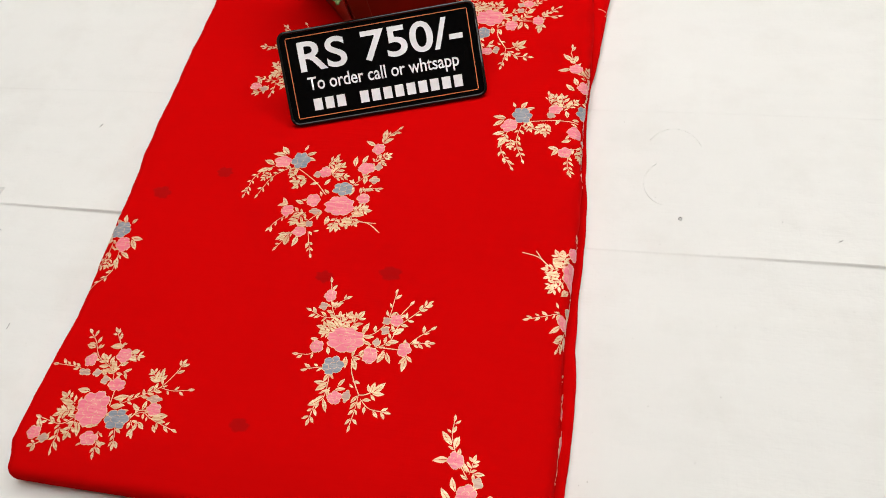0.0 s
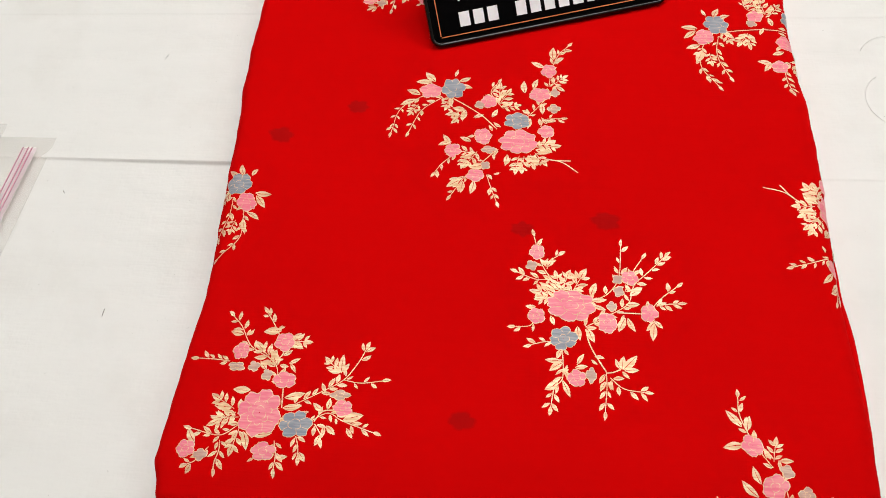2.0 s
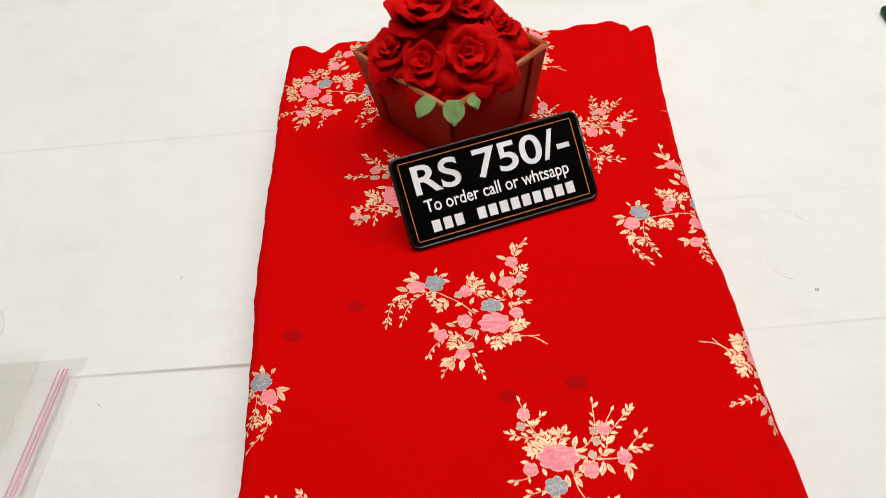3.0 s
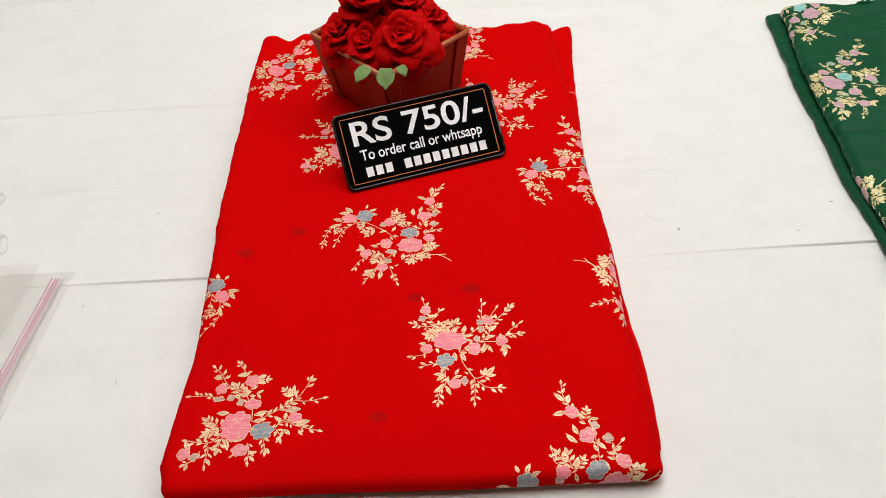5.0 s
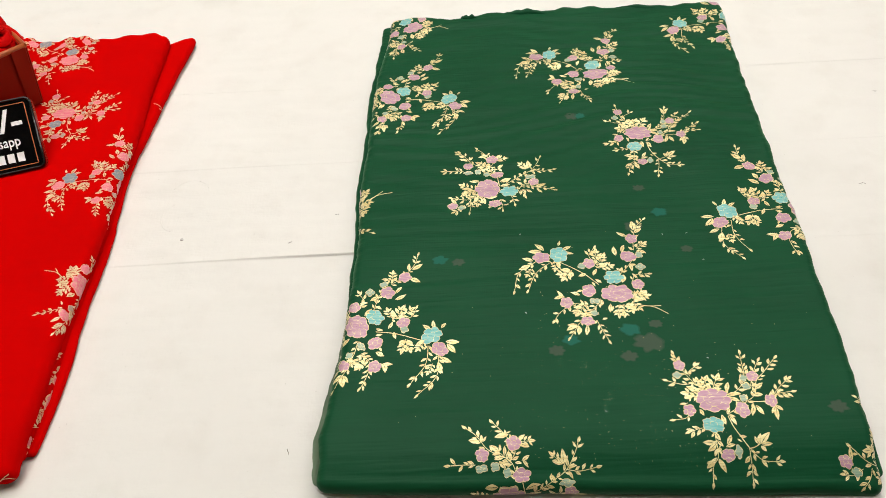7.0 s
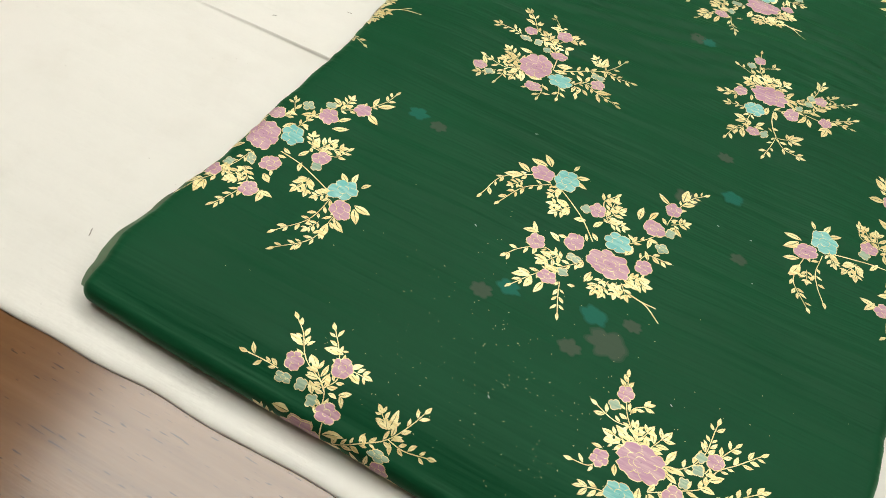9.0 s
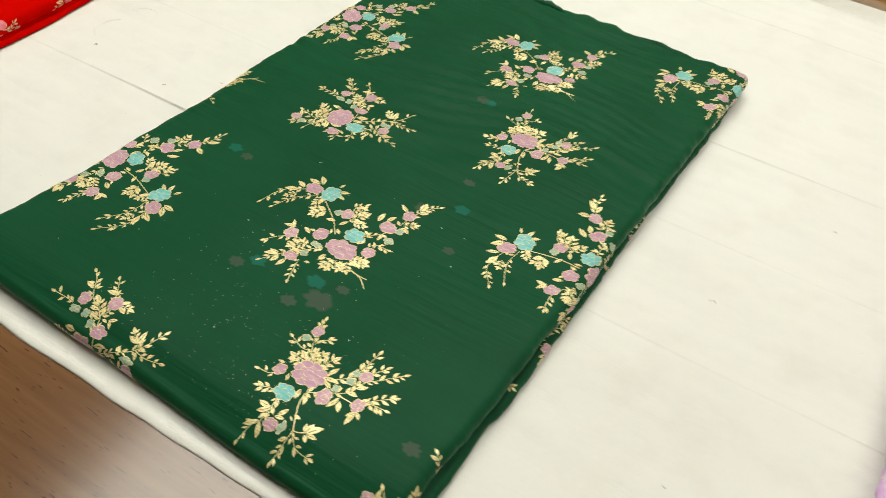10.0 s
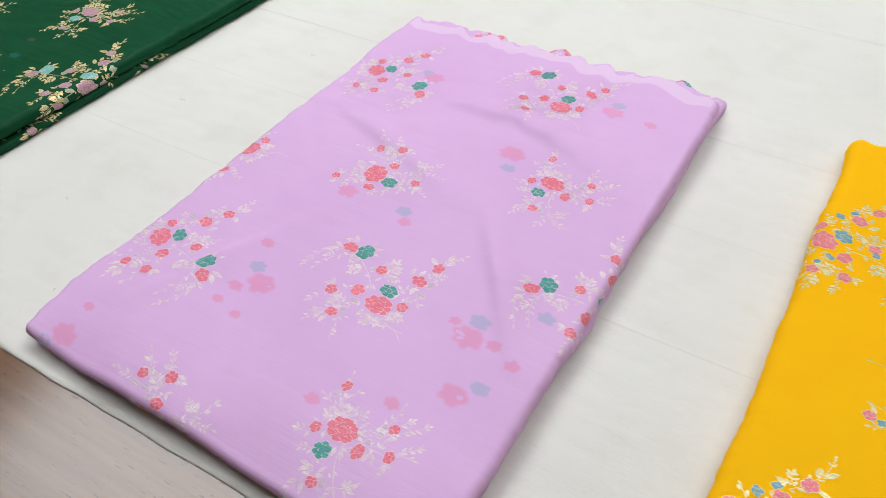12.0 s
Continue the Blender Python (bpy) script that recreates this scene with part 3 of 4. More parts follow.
def fan_spray(d):
    """A spray that fans out to one side under a crown of leaves."""
    d.rose(0, 0, 10.1, 7.6); d.blue(-3.5, -15.9, 5.8, 5.1); d.pink(-15.1, -5.9, 3.8, 4); d.pink(-15, 25.9, 3.6, 4); d.tiny(-17.5, 18.8, 2.3, 2.3)
    d.pink(15.4, -7.5, 4.2, 5.3); d.pink(33.2, -2.2, 3.8, 4.3); d.pink(25.8, 14.7, 3.8, 3.6); d.tiny(20.5, 13.7, 2, 2.1); d.tiny(20.8, 7.8, 2.2, 2.2)
    d.tiny(17.4, 0.2, 1.9, 2.2); d.pink(1.8, -33.5, 4, 3.7); d.tiny(7.8, -32, 1.9, 3.3); d.sprig(-6, 9, -12.5, 19, -16.5, 34)
    d.sprig(-8.5, 12.5, -15.5, 12, -23.5, 15); d.sprig(-10.5, 17.5, -10, 21, -5.5, 24.5); d.sprig(8, 2.5, 15.5, 6, 21, 14.5, 22.5, 30.5)
    d.sprig(6, -10, 16, -4, 24.5, 2, 27.5, 11, 34, 18, 41.5, 26); d.sprig(23.5, 8, 27.5, 18, 31.5, 24.5); d.stem(21.5, -2.5, 29.5, -2.5)
    d.sprig(33.5, -1, 39, 5.5, 45.5, 11); d.sprig(36.5, 1.5, 40, 2.5, 45.5, 3); d.stem(6, -11, 7.5, -18, 11, -25, 14, -30)
    d.sprig(14, -30, 14, -37, 13, -47); d.stem(14, -30.5, 17, -30, 20, -28.5); d.sprig(15.5, -32.5, 21, -37, 29, -38)
    d.sprig(-4, -21, -4, -33.5, -7.5, -38.5, -9, -46.5); d.sprig(-8, -17.5, -12, -18, -17, -19.5); d.sprig(-16, -9, -18.5, -11, -24, -11.5)
    d.leaf(-4.5, 6.5, -7, 17); d.leaf(-4.5, 6.5, 0, 17.5); d.leaf(0, 5.5, 7, 18.5); d.leaf(1, 7.5, 5.5, 9); d.leaf(-5.5, 5, -18.5, 6.5)
    d.leaf(-6.5, 4, -16.5, 2); d.leaf(-7, 6.5, -14, 10.5); d.leaf(8.5, 5, 11, 11.5); d.leaf(8.5, 3, 15.5, 3.5); d.leaf(9.5, 0.5, 15, -1.5)
    d.leaf(7, -11, 9.5, -17); d.leaf(2.5, -10, 3.5, -16.5); d.leaf(-9, -5.5, -7.5, -10); d.leaf(22.5, -3.5, 21, -7); d.leaf(23, -5, 20, -11.5)
    d.leaf(24, -5, 27, -11); d.leaf(23.5, 1.5, 29.5, 2); d.leaf(25.5, 6, 31, 10); d.leaf(35, -7, 34, -15); d.leaf(35, -6, 31.5, -10.5)
    d.leaf(35, -5.5, 38.5, -9); d.leaf(2, -27.5, 5, -22.5); d.leaf(1, -29, 6.5, -28); d.leaf(-5, -26, -11.5, -26); d.leaf(-4, -27, -9.5, -31)
    d.leaf(-2, -28, -3, -30); d.leaf(-4, -35, -1, -42); d.leaf(-6, -35.5, -11.5, -39.5); d.leaf(20, -28.5, 18, -24); d.leaf(20.5, -28.5, 21.5, -22.5)
    d.leaf(21, -28.5, 27, -22); d.leaf(21.5, -29, 27.5, -28.5); d.leaf(20.5, -29.5, 23.5, -32.5); d.leaf(9.5, -23.5, 13.5, -24)
    d.leaf(8, -25, 10.5, -27); d.leaf(-15.5, -1.5, -20, -1.5); d.leaf(-1.5, -30, -5.5, -31)


def upright_spray(d):
    """A spray of upright twigs over a large rose with a long side twig."""
    d.rose(0, 0, 9.1, 9.9); d.blue(15.8, -4.1, 6.7, 5.5); d.pink(4.7, -16.1, 5.3, 3.8); d.pink(8, 14.8, 5.2, 3.9); d.pink(4.7, 32.3, 4.8, 4.6)
    d.pink(-14, 27.1, 4, 3.9); d.tiny(-6.8, 20.3, 2.3, 2.2); d.tiny(-0.1, 16.7, 2.1, 2.3); d.tiny(-14.4, 19.8, 3.4, 1.8); d.pink(34.9, 4, 4.2, 3.7)
    d.tiny(33, 9.6, 4.1, 1.9); d.pink(-27, -16.8, 4, 3.6); d.tiny(-20.6, -18.9, 2.4, 2.2); d.sprig(5.5, 13, 2, 22.5, -10, 29.5, -16.5, 38.5, -21.5, 43)
    d.sprig(2, 22.5, 5, 28.5, -0.5, 38.5, -6, 45.5); d.stem(9, 2.5, 8, 11); d.sprig(14.5, 4.5, 24.5, 10.5, 33.5, 16.5, 39, 25, 41.5, 31)
    d.sprig(33.5, 16.5, 41, 15.5, 50, 17); d.sprig(-18, 22, -24, 22.5, -32, 22.5); d.sprig(22, -2.5, 29, 1.5, 35.5, -1.5, 48.5, -5.5)
    d.stem(23.5, -2.5, 26.5, 2, 31.5, 3); d.sprig(24, -3.5, 27, -7.5, 27.5, -9.5); d.sprig(17, -9, 18.5, -13, 19, -17)
    d.sprig(-7.5, -5.5, -14.5, -10.5, -26.5, -8.5); d.sprig(-14, -12.5, -13.5, -17, -14.5, -23.5); d.sprig(-18, -15.5, -21.5, -21, -25, -23)
    d.sprig(8.5, -11.5, 10, -17.5, 10, -22.5); d.leaf(2.5, 21.5, -8.5, 32); d.leaf(0, 23.5, 1.5, 28.5); d.leaf(6.5, 33, 17.5, 33)
    d.leaf(8, 32, 13.5, 29.5); d.leaf(7.5, 33.5, 11.5, 37); d.leaf(2, 37.5, -6, 36.5); d.leaf(1, 38.5, 3.5, 39.5); d.leaf(8.5, 22.5, 13, 25)
    d.leaf(9, 22.5, 12, 18.5); d.leaf(4.5, 21.5, 8.5, 21); d.leaf(-12.5, 34.5, -10.5, 37.5); d.leaf(-15, 35, -21, 36); d.leaf(31.5, 19.5, 24, 26.5)
    d.leaf(31.5, 19.5, 28.5, 23.5); d.leaf(32, 19.5, 32, 28); d.leaf(32, 20, 35, 24); d.leaf(31.5, 19.5, 26, 20.5); d.leaf(26.5, 10.5, 24.5, 14.5)
    d.leaf(9.5, 7, 18, 9.5); d.leaf(9.5, 2.5, 17, 3.5); d.leaf(26.5, 2, 22, 5.5); d.leaf(28.5, 3, 29, 8); d.leaf(35.5, -1.5, 44, 1.5)
    d.leaf(28, -4, 27.5, -9.5); d.leaf(29, -4, 33, -7.5); d.leaf(37.5, -4.5, 40.5, -8.5); d.leaf(-6, 9.5, -13.5, 9.5); d.leaf(-8.5, 0.5, -9, 5.5)
    d.leaf(-11, 1, -22, 7); d.leaf(-10, -0.5, -21, -7); d.leaf(-8.5, -2.5, -20, -3.5); d.leaf(-7, -7, -9, -19); d.leaf(-5, -8.5, -2.5, -16)
    d.leaf(-8, -8, -9, -13); d.leaf(-1.5, -9.5, 7, -8.5); d.leaf(-19.5, 2, -12, 1.5); d.leaf(9.5, -3.5, 10.5, -0.5); d.leaf(16.5, 0, 21, 1.5)
    d.leaf(1.5, -19, -1, -20.5); d.leaf(10.5, -18.5, 15, -17.5); d.leaf(-24, -14, -28, -8.5); d.leaf(-1, 19, -4.5, 23)


def lay(bundle, parent, spray, x, y, turn, mirror, gold, pink, blue, small, size=1.0):
    d = Drawing(bundle, x, y, turn, mirror, size)
    spray(d)
    if not d.gfaces:
        return
    motif = tagged(part("woven_spray", from_lists(d.gold, d.gfaces), gold, parent), kind="stuff")
    for name, verts, faces in d.flowers:
        m = pink if name in ("rose", "pink_blossom") else blue if name == "blue_blossom" else small
        part(name, from_lists(verts, faces), m, motif)


def shadow_blossoms(bundle, parent, spots, material, faint):
    """Blossoms of the layer beneath that show through the sheer cloth, with notched petals."""
    for x, y, r in spots:
        a0, b0 = bundle.local(x, y)
        verts, faces = [tuple(bundle.at(a0, b0, 0.00008))], []
        n, petals = 40, 5 + round(x * 1000) % 3
        for k0 in (0.86, 0.97, 1.06):
            for i in range(n):
                q = 2 * math.pi * i / n
                k = k0 * r * 0.001 * (0.92 + 0.22 * (abs(math.cos(petals / 2 * q + x * 90)) - 0.6) + 0.22 * wob(math.cos(q) * 2.2, math.sin(q) * 2.2, x * 300 + y * 70))
                p = bundle.at(a0 + k * 1.15 * math.cos(q), b0 + k * 0.85 * math.sin(q), 0.00008)
                verts.append(tuple(p if p is not None else bundle.at(a0, b0, 0.00008)))
        faces = [(0, 1 + i, 1 + (i + 1) % n) for i in range(n)]
        for ring in (0, 1):
            o = 1 + ring * n
            faces += [(o + i, o + n + i, o + n + (i + 1) % n, o + (i + 1) % n) for i in range(n)]
        ob = part("faint_blossom", from_lists(verts, faces), material, parent, "blossom of the layer beneath, faint through the cloth")
        for m in faint:
            ob.data.materials.append(m)
        for f in ob.data.polygons:
            f.material_index = 0 if f.index < n else 1 if f.index < 2 * n else 2


RED_SHADOWS = [(-0.282, 0.216, 6), (-0.245, 0.235, 5), (-0.120, 0.171, 6), (-0.158, 0.165, 5), (-0.179, 0.073, 5)]
GREEN_TEAL_SHADOWS = [(0.363, 0.118, 6), (0.324, 0.111, 5), (0.402, 0.225, 5), (0.240, 0.185, 5), (0.359, 0.343, 4)]
GREEN_GREY_SHADOWS = [(0.373, 0.107, 9), (0.314, 0.103, 5), (0.359, 0.097, 5), (0.381, 0.211, 6), (0.253, 0.182, 4), (0.380, 0.122, 4), (0.414, 0.187, 4), (0.352, 0.343, 5), (0.473, 0.054, 5), (0.392, 0.252, 4)]
PINK_ROSE_SHADOWS = [(0.932, 0.139, 10), (0.949, 0.141, 5), (0.919, 0.147, 4), (0.966, 0.132, 5), (0.793, 0.113, 10), (0.773, 0.144, 5), (0.780, 0.103, 5), (0.779, 0.088, 4), (0.713, 0.021, 9), (0.712, 0.043, 4), (0.874, 0.311, 10), (0.789, 0.215, 8), (0.945, 0.099, 9), (0.766, 0.374, 9), (0.919, 0.400, 9), (0.952, 0.397, 5), (0.919, 0.076, 5), (0.879, 0.056, 5), (0.796, 0.084, 4), (0.843, 0.207, 5)]
PINK_BLUE_SHADOWS = [(0.933, 0.153, 7), (0.781, 0.124, 6), (0.879, 0.294, 6), (0.837, 0.216, 6), (0.966, 0.176, 6), (0.704, 0.012, 5), (0.920, 0.411, 6), (0.957, 0.110, 6), (0.757, 0.380, 5)]


def sari(label, corners, height, rim, seed, cloth, ruffle, waves, under, edge=0.003, step=0.0019, left=(), right=(), low_right=((), ()), low_left=()):
    cx, cy = sum(p[0] for p in corners) / 4, sum(p[1] for p in corners) / 4
    root = thing("folded_sari", (cx, cy, 0.0), label, "sari", "folded saris on the table")
    top = Bundle(corners, height, rim, seed, ruffle, waves, edge, left, right)
    part("top_fold", top.body(step), cloth, root)
    lows = []
    for k, (dx0, dy0, dx1, dy1, dx2, dy2, dx3, dy3, h) in enumerate(under):
        moved = [(p[0] + d[0], p[1] + d[1]) for p, d in zip(corners, ((dx0, dy0), (dx1, dy1), (dx2, dy2), (dx3, dy3)))]
        low = Bundle(moved, h, h * 0.46, seed + 40 + 13 * k, ruffle * 1.2, None, edge * 1.2, low_left if k == 0 else (), low_right[k] if k < 2 else ())
        part("under_fold", low.body(0.006), cloth, root)
        lows.append(low)
    return root, top, lows


def red_waves(x, y):
    return front_droop(y, 0.036, 0.034, 0.0042) + 0.0007 * wob(x * 9, y * 6, 81) + 0.004 * max(0, (y - 0.42) / 0.08) ** 2 * (0.5 + wob(x * 24, 0, 83)) * (y > 0.42)


def green_waves(x, y):
    k = max(0.0, min(1.0, (y - 0.08) / 0.25))
    u = y * 95 + 5 * wob(x * 6, y * 6, 92)
    return (front_droop(y, 0.018, 0.030, 0.0080) + 0.0026 * wob(x * 9, y * 7, 91) + 0.0016 * k * k * wob(x * 9, u, 93) + 0.0012 * wob(x * 24, y * 18, 95)
            + 0.003 * max(0, (y - 0.44) / 0.07) ** 2 * (0.5 + wob(x * 22, 0, 94)) * (y > 0.44))


def front_droop(y, y0, reach, drop):
    """The plies thin out towards the front fold."""
    k = max(0.0, 1 - (y - y0) / reach)
    return -drop * k * k


def crest(d, width):
    """A narrow ridge, steep on one side."""
    return math.exp(-(d / width) ** 2) if d < 0 else math.exp(-(d / (width * 2.6)) ** 2)


def lilac_waves(x, y):
    u = x * 0.85 + y * 0.5
    z = 0.0040 * wob(u * 13, (y - x) * 3, 101) + 0.0016 * wob(x * 24, y * 18, 102) + 0.0006 * wob(x * 60, y * 50, 103)
    bend = 0.010 * math.sin(x * 23) + 0.006 * wob(x * 38, 0, 105)
    z += 0.0012 * wob(u * 45, (y - x) * 12, 106) + front_droop(y, 0.012, 0.040, 0.0055)
    z += 0.0046 * crest(y - 0.340 - bend + 0.28 * (x - 0.86), 0.007) * max(0, min(1, (x - 0.78) / 0.05)) * max(0, min(1, (0.95 - x) / 0.06))
    z += 0.0055 * crest((x - 0.925) * 0.8 + (y - 0.19) * 0.55, 0.006) * max(0, 1 - abs(y - 0.19) / 0.07)
    z += 0.0045 * crest((x - 0.755) * 0.9 - (y - 0.12) * 0.35, 0.005) * max(0, 1 - abs(y - 0.12) / 0.07)
    z += 0.0048 * crest((x - 0.80) * 0.4 + (y - 0.27), 0.007) * max(0, 1 - abs(x - 0.78) / 0.08)
    return z


red_sari, RB, RU = sari("folded bright red sari with pink and gold woven sprays", [(-0.297, 0.0385), (-0.0255, 0.0385), (-0.0385, 0.502), (-0.3060, 0.508)],
                    0.020, 0.0075, 1.0, RED, 0.014, red_waves,
                    [(0.004, 0.014, 0.0060, 0.014, 0.026, 0.011, 0.004, 0.004, 0.0095), (0.004, 0.016, 0.0090, 0.015, 0.019, -0.004, 0.005, -0.003, 0.005)], 0.002,
                    left=((0.035, -0.3055), (0.05, -0.3095), (0.09, -0.3065), (0.125, -0.3040), (0.19, -0.3080), (0.25, -0.3125), (0.31, -0.3145), (0.48, -0.3160), (0.51, -0.3150)),
                    right=((0.05, -0.0155), (0.12, -0.0180), (0.24, -0.0200), (0.32, -0.0230), (0.41, -0.0255), (0.50, -0.0300)),
                    low_right=(((0.06, -0.0170), (0.20, -0.0195), (0.325, -0.0235), (0.345, -0.0205), (0.41, -0.0165), (0.51, -0.0085)),
                               ((0.04, -0.0140), (0.06, -0.0120), (0.12, -0.0115), (0.19, -0.0145), (0.26, -0.0185), (0.33, -0.0220), (0.45, -0.0240))))
green_sari, GB, GU = sari("folded bottle-green sheer sari with gold and mauve woven sprays", [(0.1770, 0.0245), (0.480, 0.0135), (0.5065, 0.509), (0.196, 0.507)],
                      0.020, 0.0065, 2.0, GREEN, 0.008, green_waves,
                      [(0.003, 0.006, 0.008, 0.006, 0.010, 0.006, 0.002, 0.010, 0.0075), (0.003, 0.007, 0.008, 0.008, 0.006, -0.004, 0.003, 0.003, 0.0065)], 0.003,
                      left=((0.02, 0.1665), (0.05, 0.1665), (0.107, 0.1745), (0.17, 0.1780), (0.276, 0.1790), (0.389, 0.1825), (0.50, 0.1930)),
                      low_left=((0.03, 0.1675), (0.09, 0.1715), (0.14, 0.1745), (0.19, 0.1740), (0.27, 0.1745), (0.364, 0.1750), (0.42, 0.1770), (0.495, 0.1840)),
                      right=((0.03, 0.4880), (0.06, 0.4905), (0.11, 0.4945), (0.172, 0.4970), (0.27, 0.5035), (0.40, 0.5110), (0.50, 0.5175)),
                      low_right=(((0.03, 0.4890), (0.12, 0.4975), (0.20, 0.5020), (0.30, 0.5055), (0.46, 0.5150), (0.49, 0.5170)), ()))
lilac_sari, LB, LU = sari("folded pale lilac sari with coral and silver woven sprays", [(0.6885, 0.0165), (0.9805, 0.0065), (0.986, 0.460), (0.694, 0.463)],
                      0.020, 0.0055, 3.0, LILAC, 0.018, lilac_waves,
                      [(0.006, 0.008, -0.001, 0.008, 0.001, 0.016, 0.006, 0.014, 0.0105), (0.008, 0.010, 0.000, 0.010, 0.002, 0.006, 0.008, 0.016, 0.0065)], 0.004)
yellow_sari, YB, YU = sari("folded marigold yellow sari with pink woven sprays", [(1.098, 0.02), (1.38, 0.02), (1.385, 0.455), (1.101, 0.455)],
                       0.020, 0.0095, 4.0, YELLOW, 0.008, red_waves, [(0.004, 0.004, 0.004, 0.004, 0.004, 0.004, 0.003, 0.004, 0.011)])

RED_SET = (GOLD_RED, PINK, GREYBLUE, DULL_ROSE)
GREEN_SET = (GOLD, MAUVE, TURQUOISE, DULL_SAGE)
LILAC_SET = (SILVER, CORAL, TEAL, DULL_LILAC)
YELLOW_SET = (GOLD, PINK, BLUE, BLUE)
T, F, U = trailing_spray, fan_spray, upright_spray
for spray, x, y, turn, mirror in ((T, -0.162, 0.2145, 0, False), (F, -0.1353, 0.1275, 0, False), (U, -0.264, 0.071, 0, False),
                                  (T, -0.0147, 0.2907, 41, False), (T, -0.0454, 0.0253, 40, False), (T, -0.2890, 0.4529, 308, True),
                                  (F, -0.0965, 0.3840, 0, False), (T, -0.118, 0.468, 0, False), (U, -0.2215, 0.327, 0, False),
                                  (T, -0.346, 0.192, 308, True), (T, -0.019, 0.180, 308, True)):
    lay(RB, red_sari, spray, x, y, turn, mirror, *RED_SET, 0.94 if spray is T else 1.0)
for spray, x, y, turn, mirror in ((T, 0.3596, 0.1483, 1, False), (F, 0.4022, 0.0619, 2, False), (U, 0.2780, 0.0060, 3, False), (U, 0.278, 0.2568, 2, False),
                                  (F, 0.4025, 0.3155, 356, False), (T, 0.3805, 0.4015, 3, False), (T, 0.1835, 0.1276, 308, True), (T, 0.1993, 0.3818, 307, True),
                                  (T, 0.5015, 0.2235, 47, False), (T, 0.521, 0.478, 45, False), (T, 0.2129, 0.492, 30, False), (T, 0.170, 0.250, 45, False),
                                  (U, 0.500, 0.022, 330, False)):
    lay(GB, green_sari, spray, x, y, turn, mirror, *GREEN_SET)
for spray, x, y, turn, mirror in ((T, 0.8706, 0.1335, 359, False), (T, 0.704, 0.1119, 312, True), (U, 0.7955, 0.2415, 0, False), (F, 0.9152, 0.2943, 356, False),
                                  (T, 0.8800, 0.3845, 352, False), (T, 0.7135, 0.3630, 311, True), (F, 0.9058, 0.0481, 2, False), (T, 1.003, 0.199, 42, False),
                                  (U, 0.7942, -0.0026, 2, False), (T, 0.690, 0.22, 45, False)):
    lay(LB, lilac_sari, spray, x, y, turn, mirror, *LILAC_SET, 0.94)
for spray, x, y, turn, mirror in ((T, 1.098, 0.3295, 312, True), (U, 1.175, 0.215, 0, False), (T, 1.104, 0.095, 312, True), (T, 1.25, 0.11, 0, False), (F, 1.31, 0.27, 0, False)):
    lay(YB, yellow_sari, spray, x, y, turn, mirror, *YELLOW_SET)
# sprays on the layers that show beside and behind the top one
for spray, x, y, turn in ((T, 0.020, 0.400, 200), (U, -0.006, 0.090, 40)):
    lay(RU[0], red_sari, spray, x, y, turn, False, *RED_SET)
for spray, x, y, turn in ((F, 0.476, 0.285, 0), (F, 0.466, 0.165, 0), (F, 0.28, 0.523, 90), (T, 0.345, 0.524, 0)):
    lay(GU[0], green_sari, spray, x, y, turn, False, *GREEN_SET)
for spray, x, y, turn in ((F, 0.770, 0.474, 0), (T, 0.845, 0.480, 20), (U, 0.94, 0.476, 0)):
    lay(LU[0], lilac_sari, spray, x, y, turn, False, *LILAC_SET, 0.94)
shadow_blossoms(RB, red_sari, RED_SHADOWS, SHADE_RED[0], SHADE_RED[1:])
shadow_blossoms(GB, green_sari, GREEN_TEAL_SHADOWS, SHADE_TEAL[0], SHADE_TEAL[1:])
shadow_blossoms(GB, green_sari, GREEN_GREY_SHADOWS, SHADE_GREY[0], SHADE_GREY[1:])
shadow_blossoms(LB, lilac_sari, PINK_ROSE_SHADOWS, SHADE_ROSE[0], SHADE_ROSE[1:])
shadow_blossoms(LB, lilac_sari, PINK_BLUE_SHADOWS, SHADE_BLUE[0], SHADE_BLUE[1:])


# selvedges
def side_flare(bundle, parent, b1, material, seed):
    """The grey-green selvedge that stands out wavily at the front corner and dies away along the side fold."""
    verts, faces = [], []
    n, m = 90, 4
    for i in range(n + 1):
        b = -0.004 + (b1 + 0.004) * i / n
        w = 0.0058 * min(1, 0.15 + (b + 0.004) / 0.012) * (1 - i / n) ** 2.0 * (0.8 + 0.6 * wob(b * 55, 0, seed)) + 0.0004
        root = bundle.at(-0.0125, max(b, 0.0))
        for k in range(m + 1):
            s = k / m
            verts.append((root.x - w * s + 0.001 * (1 - s), root.y - (0.35 * w * s if b < 0.02 else 0.0) + min(b, 0) * 0.6,
                          root.z + 0.003 * s * (1 - i / n) + 0.0016 * s * wob(b * 90, s, seed + 4)))
    for i in range(n):
        for k in range(m):
            q = i * (m + 1) + k
            faces.append((q, q + 1, q + m + 2, q + m + 1))
    return part("selvedge", from_lists(verts, faces), material, parent, "grey-green wavy selvedge of the cloth")


side_flare(GB, green_sari, 0.19, GREEN_EDGE, 201)


